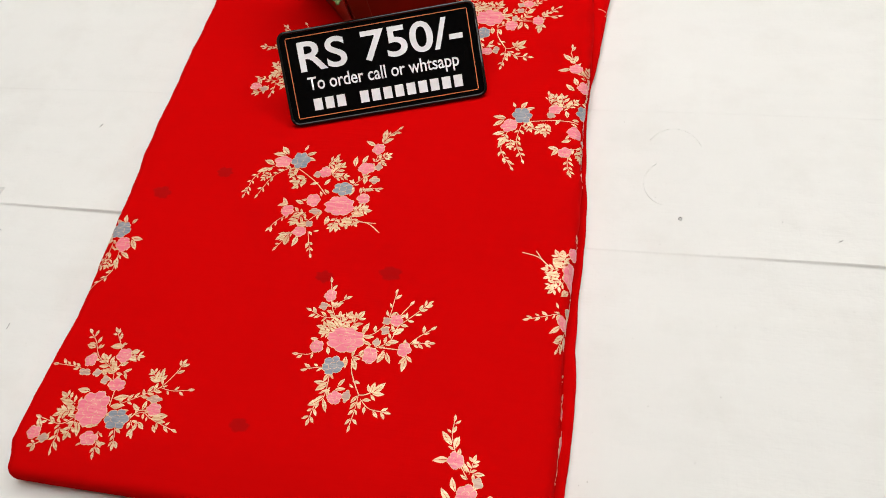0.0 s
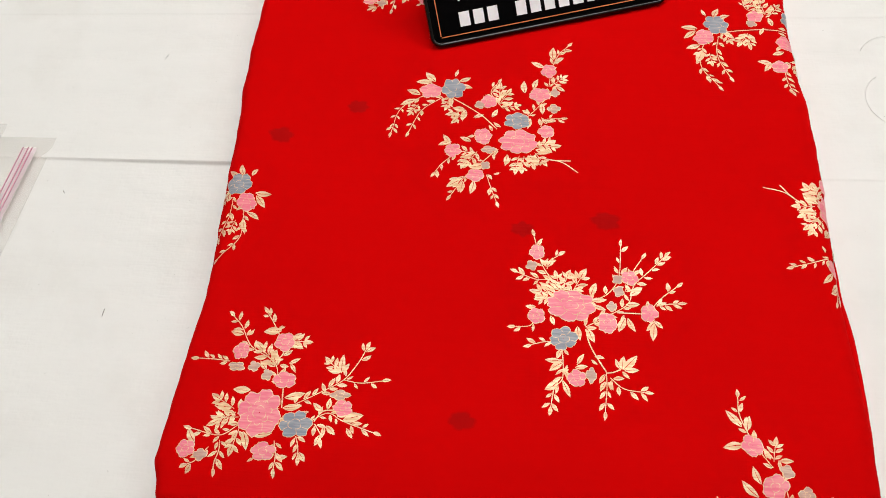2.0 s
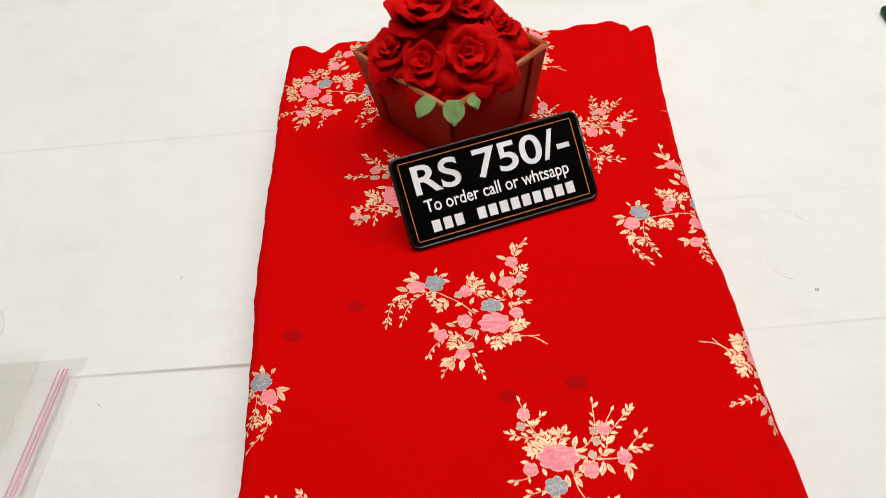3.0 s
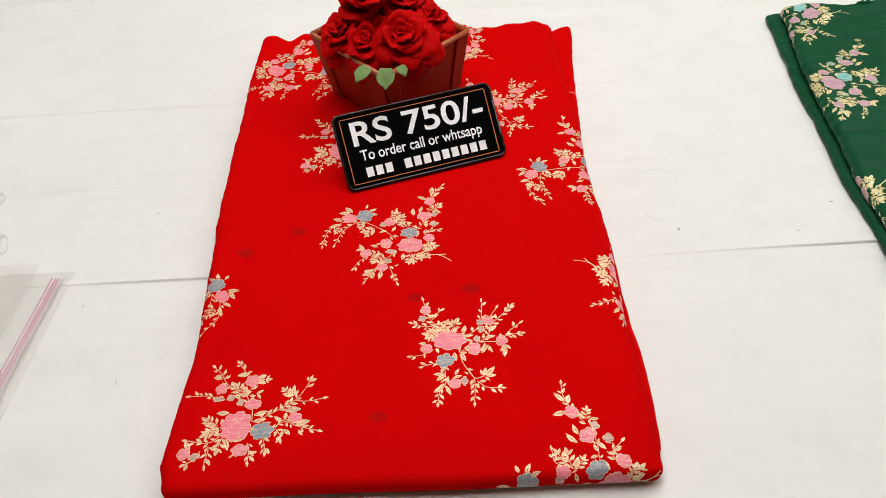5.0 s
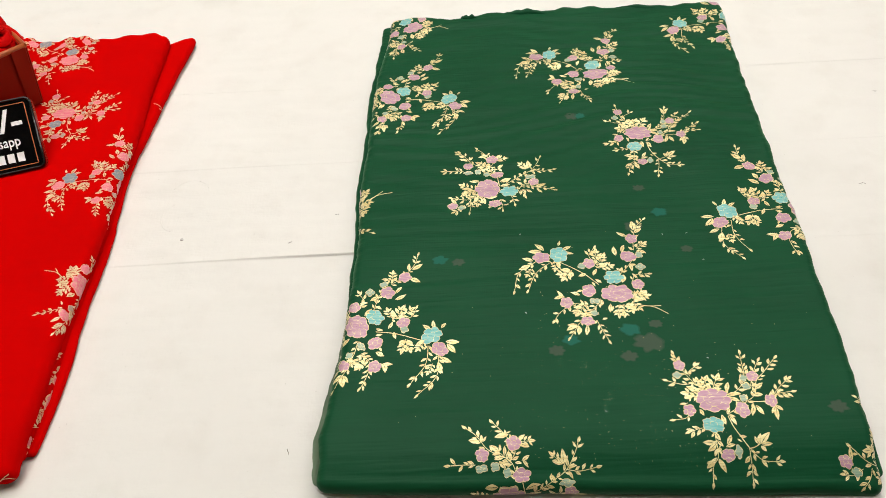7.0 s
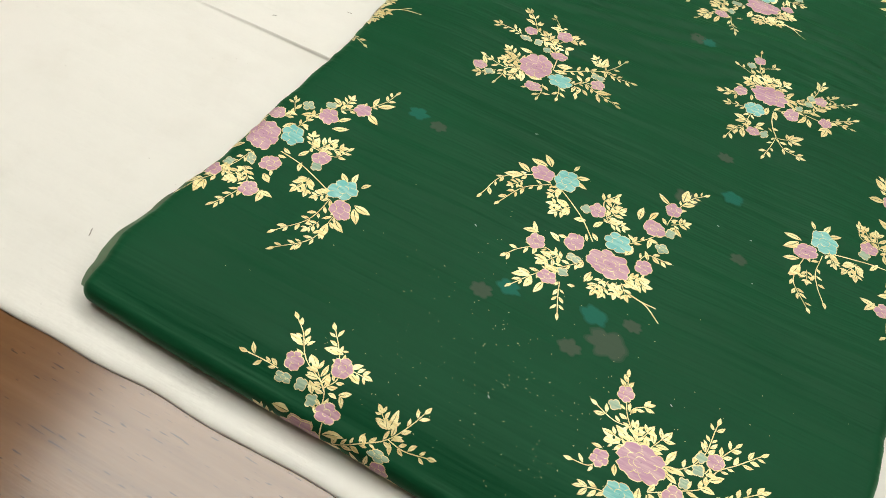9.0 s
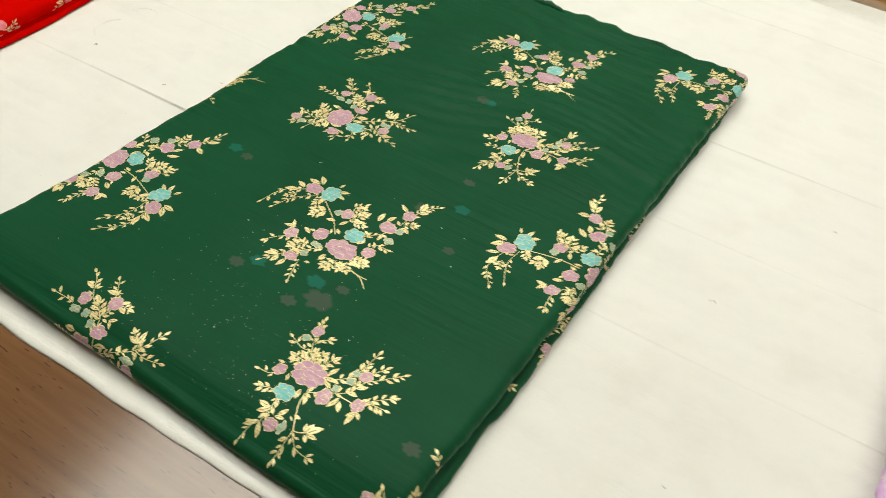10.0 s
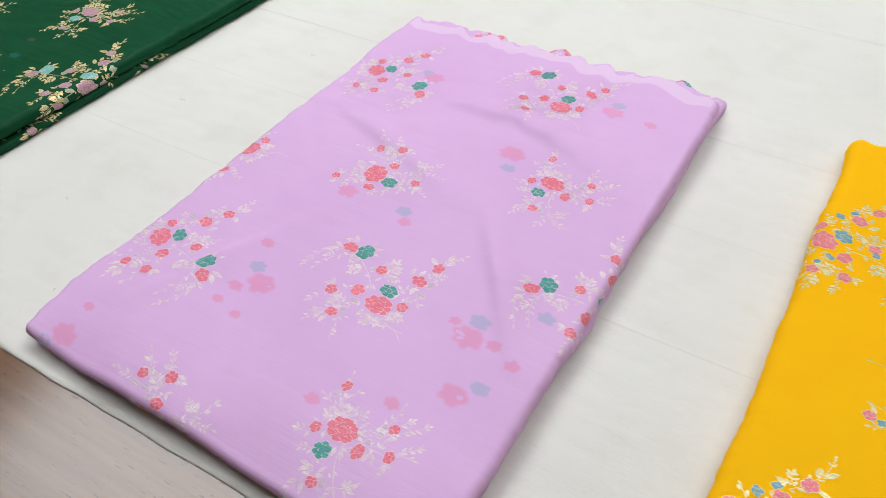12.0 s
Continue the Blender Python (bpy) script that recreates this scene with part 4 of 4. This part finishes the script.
def metallic_flecks(bundle, parent, count, seed):
    """Loose glints of metal thread caught in the weave."""
    rng = random.Random(seed)
    verts, faces = [], []
    for k in range(count):
        a, b = rng.gauss(0.17, 0.045), abs(rng.gauss(0.045, 0.045)) + 0.004
        if not 0.01 < a < bundle.w - 0.01:
            continue
        q, ln, wd = rng.uniform(0, 3.14), rng.uniform(0.00010, 0.00026), rng.uniform(0.00006, 0.00011)
        o = len(verts)
        for u, v in ((-ln, -wd), (ln, -wd), (ln, wd), (-ln, wd)):
            verts.append(tuple(bundle.at(a + u * math.cos(q) - v * math.sin(q), b + u * math.sin(q) + v * math.cos(q), 0.0003)))
        faces.append((o, o + 1, o + 2, o + 3))
    tagged(part("metal_fleck", from_lists(verts, faces), GOLD, parent, "tiny glints of gold thread"), kind="stuff")


metallic_flecks(GB, green_sari, 280, 207)


def edge_band(bundle, parent, inset, width, material, seed):
    """The paler selvedge that runs wavily along the back of the top layer."""
    verts, faces = [], []
    n = 120
    for i in range(n + 1):
        a = bundle.w * i / n
        mid = bundle.l - inset + 0.010 * wob(a * 24, 0, seed) + 0.004 * wob(a * 60, 0, seed)
        w = width * (0.7 + 0.5 * wob(a * 30, 0, seed + 2))
        for k, lift in ((-0.5, 0.00012), (-0.3, 0.0002), (0.0, 0.00022), (0.3, 0.0002), (0.5, 0.00012)):
            verts.append(tuple(bundle.at(a, mid + k * w, lift)))
    for i in range(n):
        for k in range(4):
            faces.append((i * 5 + k, i * 5 + k + 1, i * 5 + k + 6, i * 5 + k + 5))
    return part("selvedge", from_lists(verts, faces), material, parent, "paler wavy selvedge of the cloth")


edge_band(LB, lilac_sari, 0.006, 0.024, LILAC_EDGE, 211)


def back_ply(x0, x1, y, rise, depth, material, parent, seed):
    """A lip of an inner ply that stands up behind the folded edge."""
    verts, faces = [], []
    n, m = 24, 6
    for i in range(n + 1):
        s = i / n
        k = math.sin(math.pi * s) ** 0.6 * (0.8 + 0.35 * wob(s * 5, 0, seed))
        for j in range(m + 1):
            q = math.pi * j / m
            verts.append((x0 + (x1 - x0) * s, y + depth * k * (1 - math.cos(q)) / 2 + 0.002 * wob(s * 4, 1, seed), 0.010 + (0.010 + rise * k) * math.sin(q)))
    for i in range(n):
        for j in range(m):
            q = i * (m + 1) + j
            faces.append((q, q + 1, q + m + 2, q + m + 1))
    return part("inner_ply", from_lists(verts, faces), material, parent)


back_ply(0.262, 0.280, 0.503, 0.005, 0.012, GREEN, green_sari, 601)
back_ply(0.302, 0.350, 0.504, 0.007, 0.014, GREEN, green_sari, 602)
back_ply(0.395, 0.480, 0.505, 0.003, 0.013, GREEN, green_sari, 603)
back_ply(0.935, 0.972, 0.455, 0.004, 0.020, LILAC, lilac_sari, 604)

# ---- price sign ----
S0 = Vector((-0.2103, 0.2738, 0.0212))
SU = Vector((math.cos(radians(15.8)), math.sin(radians(15.8)), 0))
SB = Vector((-SU.y, SU.x, 0))
LEANBACK = radians(47)
SV = SB * math.sin(LEANBACK) + Vector((0, 0, math.cos(LEANBACK)))
SN = SU.cross(SV)                     # faces the viewer
SW, SHT, ST = 0.130, 0.061, 0.006
SIGN = Matrix((SU, SV, SN)).transposed().to_4x4()
SIGN.translation = S0
sign = thing("price_sign", tuple(S0 + SU * SW / 2), "glossy black price sign with white lettering propped on red cloth", "sign")


def rounded(w, h, r, z0, z1, inset=0.0, seg=6):
    """A rounded slab in the sign's own plane."""
    pts = []
    for cx, cy, q0 in ((w - r, h - r, 0), (r, h - r, 90), (r, r, 180), (w - r, r, 270)):
        for k in range(seg + 1):
            q = radians(q0 + 90 * k / seg)
            pts.append((cx + (r - inset) * math.cos(q), cy + (r - inset) * math.sin(q)))
    n = len(pts)
    verts = [(x, y, z0) for x, y in pts] + [(x, y, z1) for x, y in pts]
    faces = [tuple(range(n))[::-1], tuple(range(n, 2 * n))] + [(i, (i + 1) % n, n + (i + 1) % n, n + i) for i in range(n)]
    return from_lists(verts, faces)


def on_sign(bm):
    bmesh.ops.transform(bm, matrix=SIGN, verts=bm.verts)
    return bm


bm = rounded(SW, SHT, 0.006, -ST, -0.0012)
part("casing", on_sign(bm), RUST, sign, "red-brown translucent edge", smooth=False)
bm = rounded(SW, SHT, 0.006, -0.0012, 0.0, 0.0)
bmesh.ops.bevel(bm, geom=[e for e in bm.edges if all(v.co.z > -0.0001 for v in e.verts)], offset=0.0006, segments=2, affect="EDGES")
part("face", on_sign(bm), BLACK, sign, "glossy black face", smooth=False)


def casing_rim():
    pts = []
    r, ins = 0.006, 0.0011
    for cx, cy, q0 in ((SW - r, SHT - r, 0), (r, SHT - r, 90), (r, r, 180), (SW - r, r, 270)):
        for k in range(6):
            q = radians(q0 + 90 * k / 5)
            pts.append((cx + (r - ins) * math.cos(q), cy + (r - ins) * math.sin(q), 0.0001))
    return on_sign(tube_bm(pts + pts[:1], 0.0011, 8))


part("rim", casing_rim(), GLOSS_BLACK, sign, "shiny black rim")


def frame_line(x0, y0, x1, y1):
    return on_sign(box_bm(x0, y0, 0.0001, x1, y1, 0.0004))


for b in ((0.006, 0.0045, SW - 0.006, 0.0050), (0.006, SHT - 0.0050, SW - 0.006, SHT - 0.0045), (0.0055, 0.0053, 0.0060, SHT - 0.0053), (SW - 0.0060, 0.0053, SW - 0.0055, SHT - 0.0053)):
    part("border_line", frame_line(*b), ORANGE, sign, "thin orange border line", smooth=False)


def lettering(words, x, y, width, height, weight):
    cu = bpy.data.curves.new("lettering", "FONT")
    cu.body, cu.size, cu.extrude, cu.offset = words, 1.0, 0.0, weight
    ob = bpy.data.objects.new("lettering", cu)
    scene.collection.objects.link(ob)
    bpy.context.view_layer.update()
    me = bpy.data.meshes.new_from_object(ob.evaluated_get(bpy.context.evaluated_depsgraph_get()))
    bpy.data.objects.remove(ob)
    xs, ys = [v.co.x for v in me.vertices], [v.co.y for v in me.vertices]
    for v in me.vertices:
        v.co = SIGN @ Vector((x + (v.co.x - min(xs)) / (max(xs) - min(xs)) * width, y + (v.co.y - min(ys)) / (max(ys) - min(ys)) * height, 0.0005))
    me.materials.append(WHITE)
    txt = new("lettering", me)
    place(txt, sign)
    txt["label"] = "white printed lettering"


lettering("RS 750/-", 0.0125, 0.0335, 0.107, 0.0195, 0.016)
lettering("To order call or whtsapp", 0.0155, 0.0190, 0.0990, 0.0110, 0.012)
for k in range(13):
    if k != 3:
        x = 0.0170 + k * 0.0077
        part("print_bar", on_sign(box_bm(x, 0.0085, 0.0003, x + 0.0056, 0.0160, 0.0006)), WHITE, sign, "plain white printed bar", smooth=False)
strut_foot = S0 + SU * SW / 2 + SB * 0.070
strut_top = S0 + SU * SW / 2 + SV * 0.045 - SN * 0.006
part("strut", tube_bm([tuple(strut_top), tuple((strut_top + strut_foot) / 2), (strut_foot.x, strut_foot.y, 0.0225)], 0.0022), BLACK, sign)

# ---- planter and roses ----
PC, PT = Vector((-0.1775, 0.4065, 0.0)), radians(-48)
PM = Matrix.Translation(PC) @ Matrix.Rotation(PT, 4, "Z")
PZ0, PZ1, PW, PD, TAPER, WALLT = 0.0215, 0.080, 0.0480, 0.0455, 0.84, 0.003
planter = thing("planter_box", (PC.x, PC.y, PZ0), "tapered red-brown lacquered flower box on red cloth", "planter")


def panel(pts, thick):
    """A slab from four outer corners, thickened inwards."""
    p = [Vector(q) for q in pts]
    n = (p[1] - p[0]).cross(p[3] - p[0]).normalized() * thick
    bm = from_lists([tuple(q) for q in p] + [tuple(q - n) for q in p], [(0, 1, 2, 3), (7, 6, 5, 4), (0, 4, 5, 1), (1, 5, 6, 2), (2, 6, 7, 3), (3, 7, 4, 0)])
    bmesh.ops.recalc_face_normals(bm, faces=bm.faces)
    bmesh.ops.bevel(bm, geom=bm.edges[:], offset=0.0007, segments=1, affect="EDGES")
    bmesh.ops.transform(bm, matrix=PM, verts=bm.verts)
    return bm


lo = [(-PW * TAPER, -PD * TAPER), (PW * TAPER, -PD * TAPER), (PW * TAPER, PD * TAPER), (-PW * TAPER, PD * TAPER)]
hi = [(-PW, -PD), (PW, -PD), (PW, PD), (-PW, PD)]
for k in range(4):
    j = (k + 1) % 4
    part("side_panel", panel([(*lo[k], PZ0), (*lo[j], PZ0), (*hi[j], PZ1), (*hi[k], PZ1)], WALLT), PLANTER, planter, smooth=False)
    for at, tow in ((k, j), (j, k)):     # a narrow board at each end, standing proud of the panel
        l0, l1, h0, h1 = Vector((*lo[at], PZ0)), Vector((*lo[tow], PZ0)), Vector((*hi[at], PZ1)), Vector((*hi[tow], PZ1))
        quad = [l0, l0.lerp(l1, 0.15), h0.lerp(h1, 0.15), h0]
        if at == j:
            quad = [quad[1], quad[0], quad[3], quad[2]]
        out = (quad[1] - quad[0]).cross(quad[3] - quad[0]).normalized() * 0.0018
        part("edge_board", panel([tuple(q + out) for q in quad], 0.0017), PLANTER, planter, smooth=False)
    a, b = Vector((*hi[k], PZ1)), Vector((*hi[j], PZ1))
    rim = tube_bm([tuple(a.lerp(b, t)) for t in (0, 0.25, 0.5, 0.75, 1)], 0.0022, 6)
    bmesh.ops.transform(rim, matrix=PM, verts=rim.verts)
    part("rim", rim, RIM, planter, "orange-brown rim")
part("base_plate", box_bm(-PW * TAPER, -PD * TAPER, PZ0, PW * TAPER, PD * TAPER, PZ0 + 0.003, 0, PM), PLANTER, planter, smooth=False)
soil = box_bm(-PW * 0.84, -PD * 0.80, PZ1 - 0.034, PW * 0.84, PD * 0.80, PZ1 - 0.028, 0.001, PM)
tagged(part("flower_foam", soil, LEAF), "dull green filling inside the flower box", "flower foam")


def petal_bm(m, length, width, curl, cup, seed, ny=9, nx=10, blunt=0.0):
    """A petal from its base along +y, cupped across and curled back at the lip, with thickness; blunt rounds the tip."""
    verts, faces = [], []
    for side in (0, 1):
        for j in range(ny + 1):
            t = j / ny
            w = width * ((1 - blunt) * math.sin(math.pi * min(1, 0.18 + 0.72 * t)) ** 0.8 + blunt * (0.30 + 0.75 * math.sin(1.9 * t)))
            bend = curl * t * t
            for i in range(nx + 1):
                s = 2 * i / nx - 1
                tip = 1 - (0.16 + 0.22 * blunt) * s * s * t + 0.07 * wob(s * 2.2, t, seed)
                y = length * t * tip * math.cos(bend * 0.8)
                lip = blunt * 0.16 * length * max(0, t - 0.72) / 0.28 * max(0, t - 0.72) / 0.28
                z = length * (t * 0.25 - 0.6 * math.sin(bend) * t) + cup * (s * s) * width * (1 - 0.8 * blunt * t) - lip + 0.0022 * wob(s * 2.4, t * 2.5, seed + 2) * t
                verts.append((s * w, y, z - side * 0.0006))
    n = (nx + 1) * (ny + 1)
    for j in range(ny):
        for i in range(nx):
            q = j * (nx + 1) + i
            faces.append((q, q + 1, q + nx + 2, q + nx + 1))
            faces.append((n + q, n + q + nx + 1, n + q + nx + 2, n + q + 1))
    rim = [i for i in range(nx + 1)] + [j * (nx + 1) + nx for j in range(1, ny + 1)] + [ny * (nx + 1) + i for i in range(nx - 1, -1, -1)] + [j * (nx + 1) for j in range(ny - 1, 0, -1)]
    for a, b in zip(rim, rim[1:] + rim[:1]):
        faces.append((a, n + a, n + b, b))
    bm = from_lists(verts, faces)
    bmesh.ops.transform(bm, matrix=m, verts=bm.verts)
    return bm


def rose_flower(x, y, z, size, lean, turn, seed, rings):
    root = thing("artificial_rose", (x, y, z), "deep red velvet artificial rose in the flower box", "artificial flower", "roses in the flower box")
    base = Matrix.Translation((x, y, z)) @ Matrix.Rotation(radians(turn), 4, "Z") @ Matrix.Rotation(radians(lean), 4, "X")
    rng = random.Random(seed)
    for k, (count, raise_deg, length, width, out) in enumerate(rings):
        for i in range(count):
            q = 360 * i / count + 37 * k + rng.uniform(-12, 12)
            m = (base @ Matrix.Rotation(radians(q), 4, "Z") @ Matrix.Translation((0, out * size, 0.002 * k))
                 @ Matrix.Rotation(radians(raise_deg + rng.uniform(-7, 7)), 4, "X"))
            part("petal", petal_bm(m, length * size * rng.uniform(0.9, 1.1), width * size, rng.uniform(0.35, 0.8) * (1.4 if raise_deg < 40 else 0.5), 0.42, seed * 10 + k * 5 + i, blunt=rng.uniform(0.45, 0.9)), PETAL, root)
    return root


OPEN_ROSE = [(6, 8, 0.92, 0.44, 0.12), (5, 30, 0.80, 0.42, 0.10), (5, 50, 0.66, 0.34, 0.07), (4, 68, 0.54, 0.25, 0.05), (3, 82, 0.44, 0.17, 0.02)]
BUD_ROSE = [(4, 48, 1.0, 0.46, 0.08), (4, 66, 0.86, 0.36, 0.05), (3, 82, 0.7, 0.24, 0.02)]


def by_box(x, y):
    """A place in the box from the table's own axes, measured from the box's middle."""
    return PC.x + x, PC.y + y


for x, y, z, size, lean, turn, seed, kind in ((0.012, -0.026, 0.084, 0.036, 30, 8, 5, OPEN_ROSE), (-0.034, -0.008, 0.080, 0.031, 26, -50, 8, OPEN_ROSE),
                                              (0.034, 0.002, 0.081, 0.027, 12, 70, 11, OPEN_ROSE), (-0.018, 0.014, 0.088, 0.034, 14, -30, 17, BUD_ROSE),
                                              (-0.010, 0.004, 0.098, 0.034, 8, -70, 14, BUD_ROSE), (0.014, 0.014, 0.090, 0.032, 10, 40, 19, OPEN_ROSE),
                                              (-0.014, -0.024, 0.079, 0.031, 34, -24, 27, OPEN_ROSE)):
    rose_flower(*by_box(x, y), z, size, lean, turn, seed, kind)
for k, (dx, dy, q, tilt, ln) in enumerate(((-0.013, -0.064, 140, -30, 0.016), (0.001, -0.068, 176, -44, 0.017), (0.011, -0.066, 214, -36, 0.010))):
    (x, y), z = by_box(dx, dy), 0.0895
    q -= math.degrees(PT)
    m = Matrix.Translation((x, y, z)) @ Matrix.Rotation(PT + radians(q), 4, "Z") @ Matrix.Rotation(radians(tilt), 4, "X")
    tagged(part("rose_leaf", petal_bm(m, ln, ln * 0.42, 0.2, 0.15, 300 + k), LEAF), "pale green silk rose leaf hanging over the box", "leaf", "rose leaves")

# ---- plastic pouch with a zip ----
pouch = thing("zip_pouch", (-0.56, 0.12, 0.001), "clear plastic pouch with a pink zip strip on white cloth", "pouch")


def film_sheet(x0, y0, x1, y1, z, skew, amp, seed, nx=40, ny=40):
    verts, faces = [], []
    for j in range(ny + 1):
        for i in range(nx + 1):
            s, t = i / nx, j / ny
            x, y = x0 + (x1 - x0) * s + skew * (t - 0.5), y0 + (y1 - y0) * t
            edge = min(1, 8 * min(s, 1 - s, t, 1 - t))
            verts.append((x, y, z + edge * amp * (0.7 + wob(x * 22, y * 22, seed) + 0.5 * wob(x * 60, y * 25, seed + 1))))
    for j in range(ny):
        for i in range(nx):
            q = j * (nx + 1) + i
            faces.append((q, q + 1, q + nx + 2, q + nx + 1))
    return from_lists(verts, faces)


part("film", film_sheet(-0.72, 0.02, -0.426, 0.224, 0.0012, 0.014, 0.0045, 401), FILM, pouch)
part("flap", film_sheet(-0.72, 0.03, -0.452, 0.229, 0.0065, 0.010, 0.0040, 405), FILM, pouch, "folded second layer of film")
part("zip_strip", film_sheet(-0.4415, 0.02, -0.4330, 0.214, 0.0050, 0.016, 0.0006, 402, 4, 40), ZIP, pouch, "pale pink zip strip")
for dx in (-0.0030, 0.0, 0.0022):
    pts = [(-0.4375 + dx + 0.016 * (k / 12 - 0.5), 0.02 + 0.194 * k / 12, 0.0058) for k in range(13)]
    part("zip_ridge", tube_bm(pts, 0.00028, 5), ZIPLINE, pouch, "thin magenta zip ridge")

# ---- stock behind the cloth ----
def stack(label, x0, x1, y0, y1, layers, material, seed, group):
    root = thing("sari_stack", ((x0 + x1) / 2, (y0 + y1) / 2, TOP), label, "sari stack", group)
    z = TOP + 0.001
    rng = random.Random(seed)
    for k in range(layers):
        h = rng.uniform(0.010, 0.014)
        o = [rng.uniform(-0.004, 0.004) for _ in range(4)]
        b = Bundle([(x0 + o[0], y0 + o[1]), (x1 + o[2], y0 + o[1]), (x1 + o[2], y1 + o[3]), (x0 + o[0], y1 + o[3])], h, h * 0.45, seed + k * 7, 0.004)
        bm = b.body(0.012)
        bmesh.ops.translate(bm, vec=(0, 0, z), verts=bm.verts)
        part("folded_length", bm, material, root)
        z += h * 0.93
    return root


stack("stack of folded golden-yellow saris behind the white cloth", 0.47, 0.775, 0.852, 1.08, 3, YELLOW, 501, "stacks behind the cloth")
stack("stack of folded cream saris behind the white cloth", 0.80, 1.06, 0.865, 1.09, 2, LILAC_EDGE, 521, "stacks behind the cloth")
sleeve = part("plastic_sleeve", film_sheet(0.36, 0.728, 0.745, 0.775, 0.003, -0.004, 0.003, 421, 50, 12), FILM)
tagged(sleeve, "crumpled clear plastic sleeve lying on the cloth edge", "plastic sleeve")

# pale fibres caught on the green cloth
for k in range(9):
    a, b = random.uniform(0.06, 0.27), random.uniform(0.02, 0.20)
    ln = random.uniform(0.0006, 0.0014)
    pts = [tuple(GB.at(a + ln * i / 3, b + 0.0003 * math.sin(i + k), 0.0006)) for i in range(4)]
    tagged(part("lint", tube_bm(pts, 0.00016, 4), WHITE), "tiny pale fibre caught on green cloth", "lint", "lint on the green sari")

# ---- lint and threads on the cloth ----
for x, y in ((0.145, 0.049), (0.158, 0.257), (0.569, 0.264), (0.572, 0.2645), (0.625, 0.382), (-0.371, 0.285), (-0.403, 0.189), (-0.36, 0.121), (0.124, 0.228), (0.59, 0.12), (0.66, 0.05)):
    q = random.uniform(0, 3.1)
    ln = random.uniform(0.002, 0.0045)
    pts = [(x + ln * (k / 4 - 0.5) * math.cos(q), y + ln * (k / 4 - 0.5) * math.sin(q) + 0.0004 * math.sin(k * 1.5), sheet_z(x, y) + 0.0006) for k in range(5)]
    tagged(part("lint", tube_bm(pts, 0.00017, 4), HAIR), "tiny dark speck of lint on white cloth", "lint", "lint on the cloth")
ring = [(0.038 + 0.0010 * math.cos(k * 0.52), 0.236 + 0.0010 * math.sin(k * 0.52), sheet_z(0.038, 0.236) + 0.0006) for k in range(13)]
tagged(part("thread_ring", tube_bm(ring, 0.00022, 4), HAIR), "tiny dark thread loop on white cloth", "thread", "lint on the cloth")
for cx, cy, r, q0, q1 in ((0.030, 0.262, 0.014, 120, 260), (0.033, 0.285, 0.017, 20, 150)):
    pts = [(cx + r * math.cos(radians(q0 + (q1 - q0) * k / 14)), cy + 1.2 * r * math.sin(radians(q0 + (q1 - q0) * k / 14)), sheet_z(cx, cy) + 0.0004) for k in range(15)]
    tagged(part("loose_thread", tube_bm(pts, 0.00016, 4), COTTON), "fine pale loose thread curled on white cloth", "thread", "lint on the cloth")
for x, y, rx, ry, turn in ((-0.516, 0.312, 0.0075, 0.009, 0), (-0.4885, 0.258, 0.003, 0.011, 20), (-0.500, 0.268, 0.005, 0.006, 60)):
    c, d = math.cos(radians(turn)), math.sin(radians(turn))
    pts = [(x + c * rx * math.cos(k * 0.42) - d * ry * math.sin(k * 0.42), y + d * rx * math.cos(k * 0.42) + c * ry * math.sin(k * 0.42), sheet_z(x, y) + 0.0009) for k in range(16)]
    tagged(part("thread_loop", tube_bm(pts, 0.0005, 6), COTTON), "loop of thick white thread on white cloth", "thread", "thread loops beside the pouch")
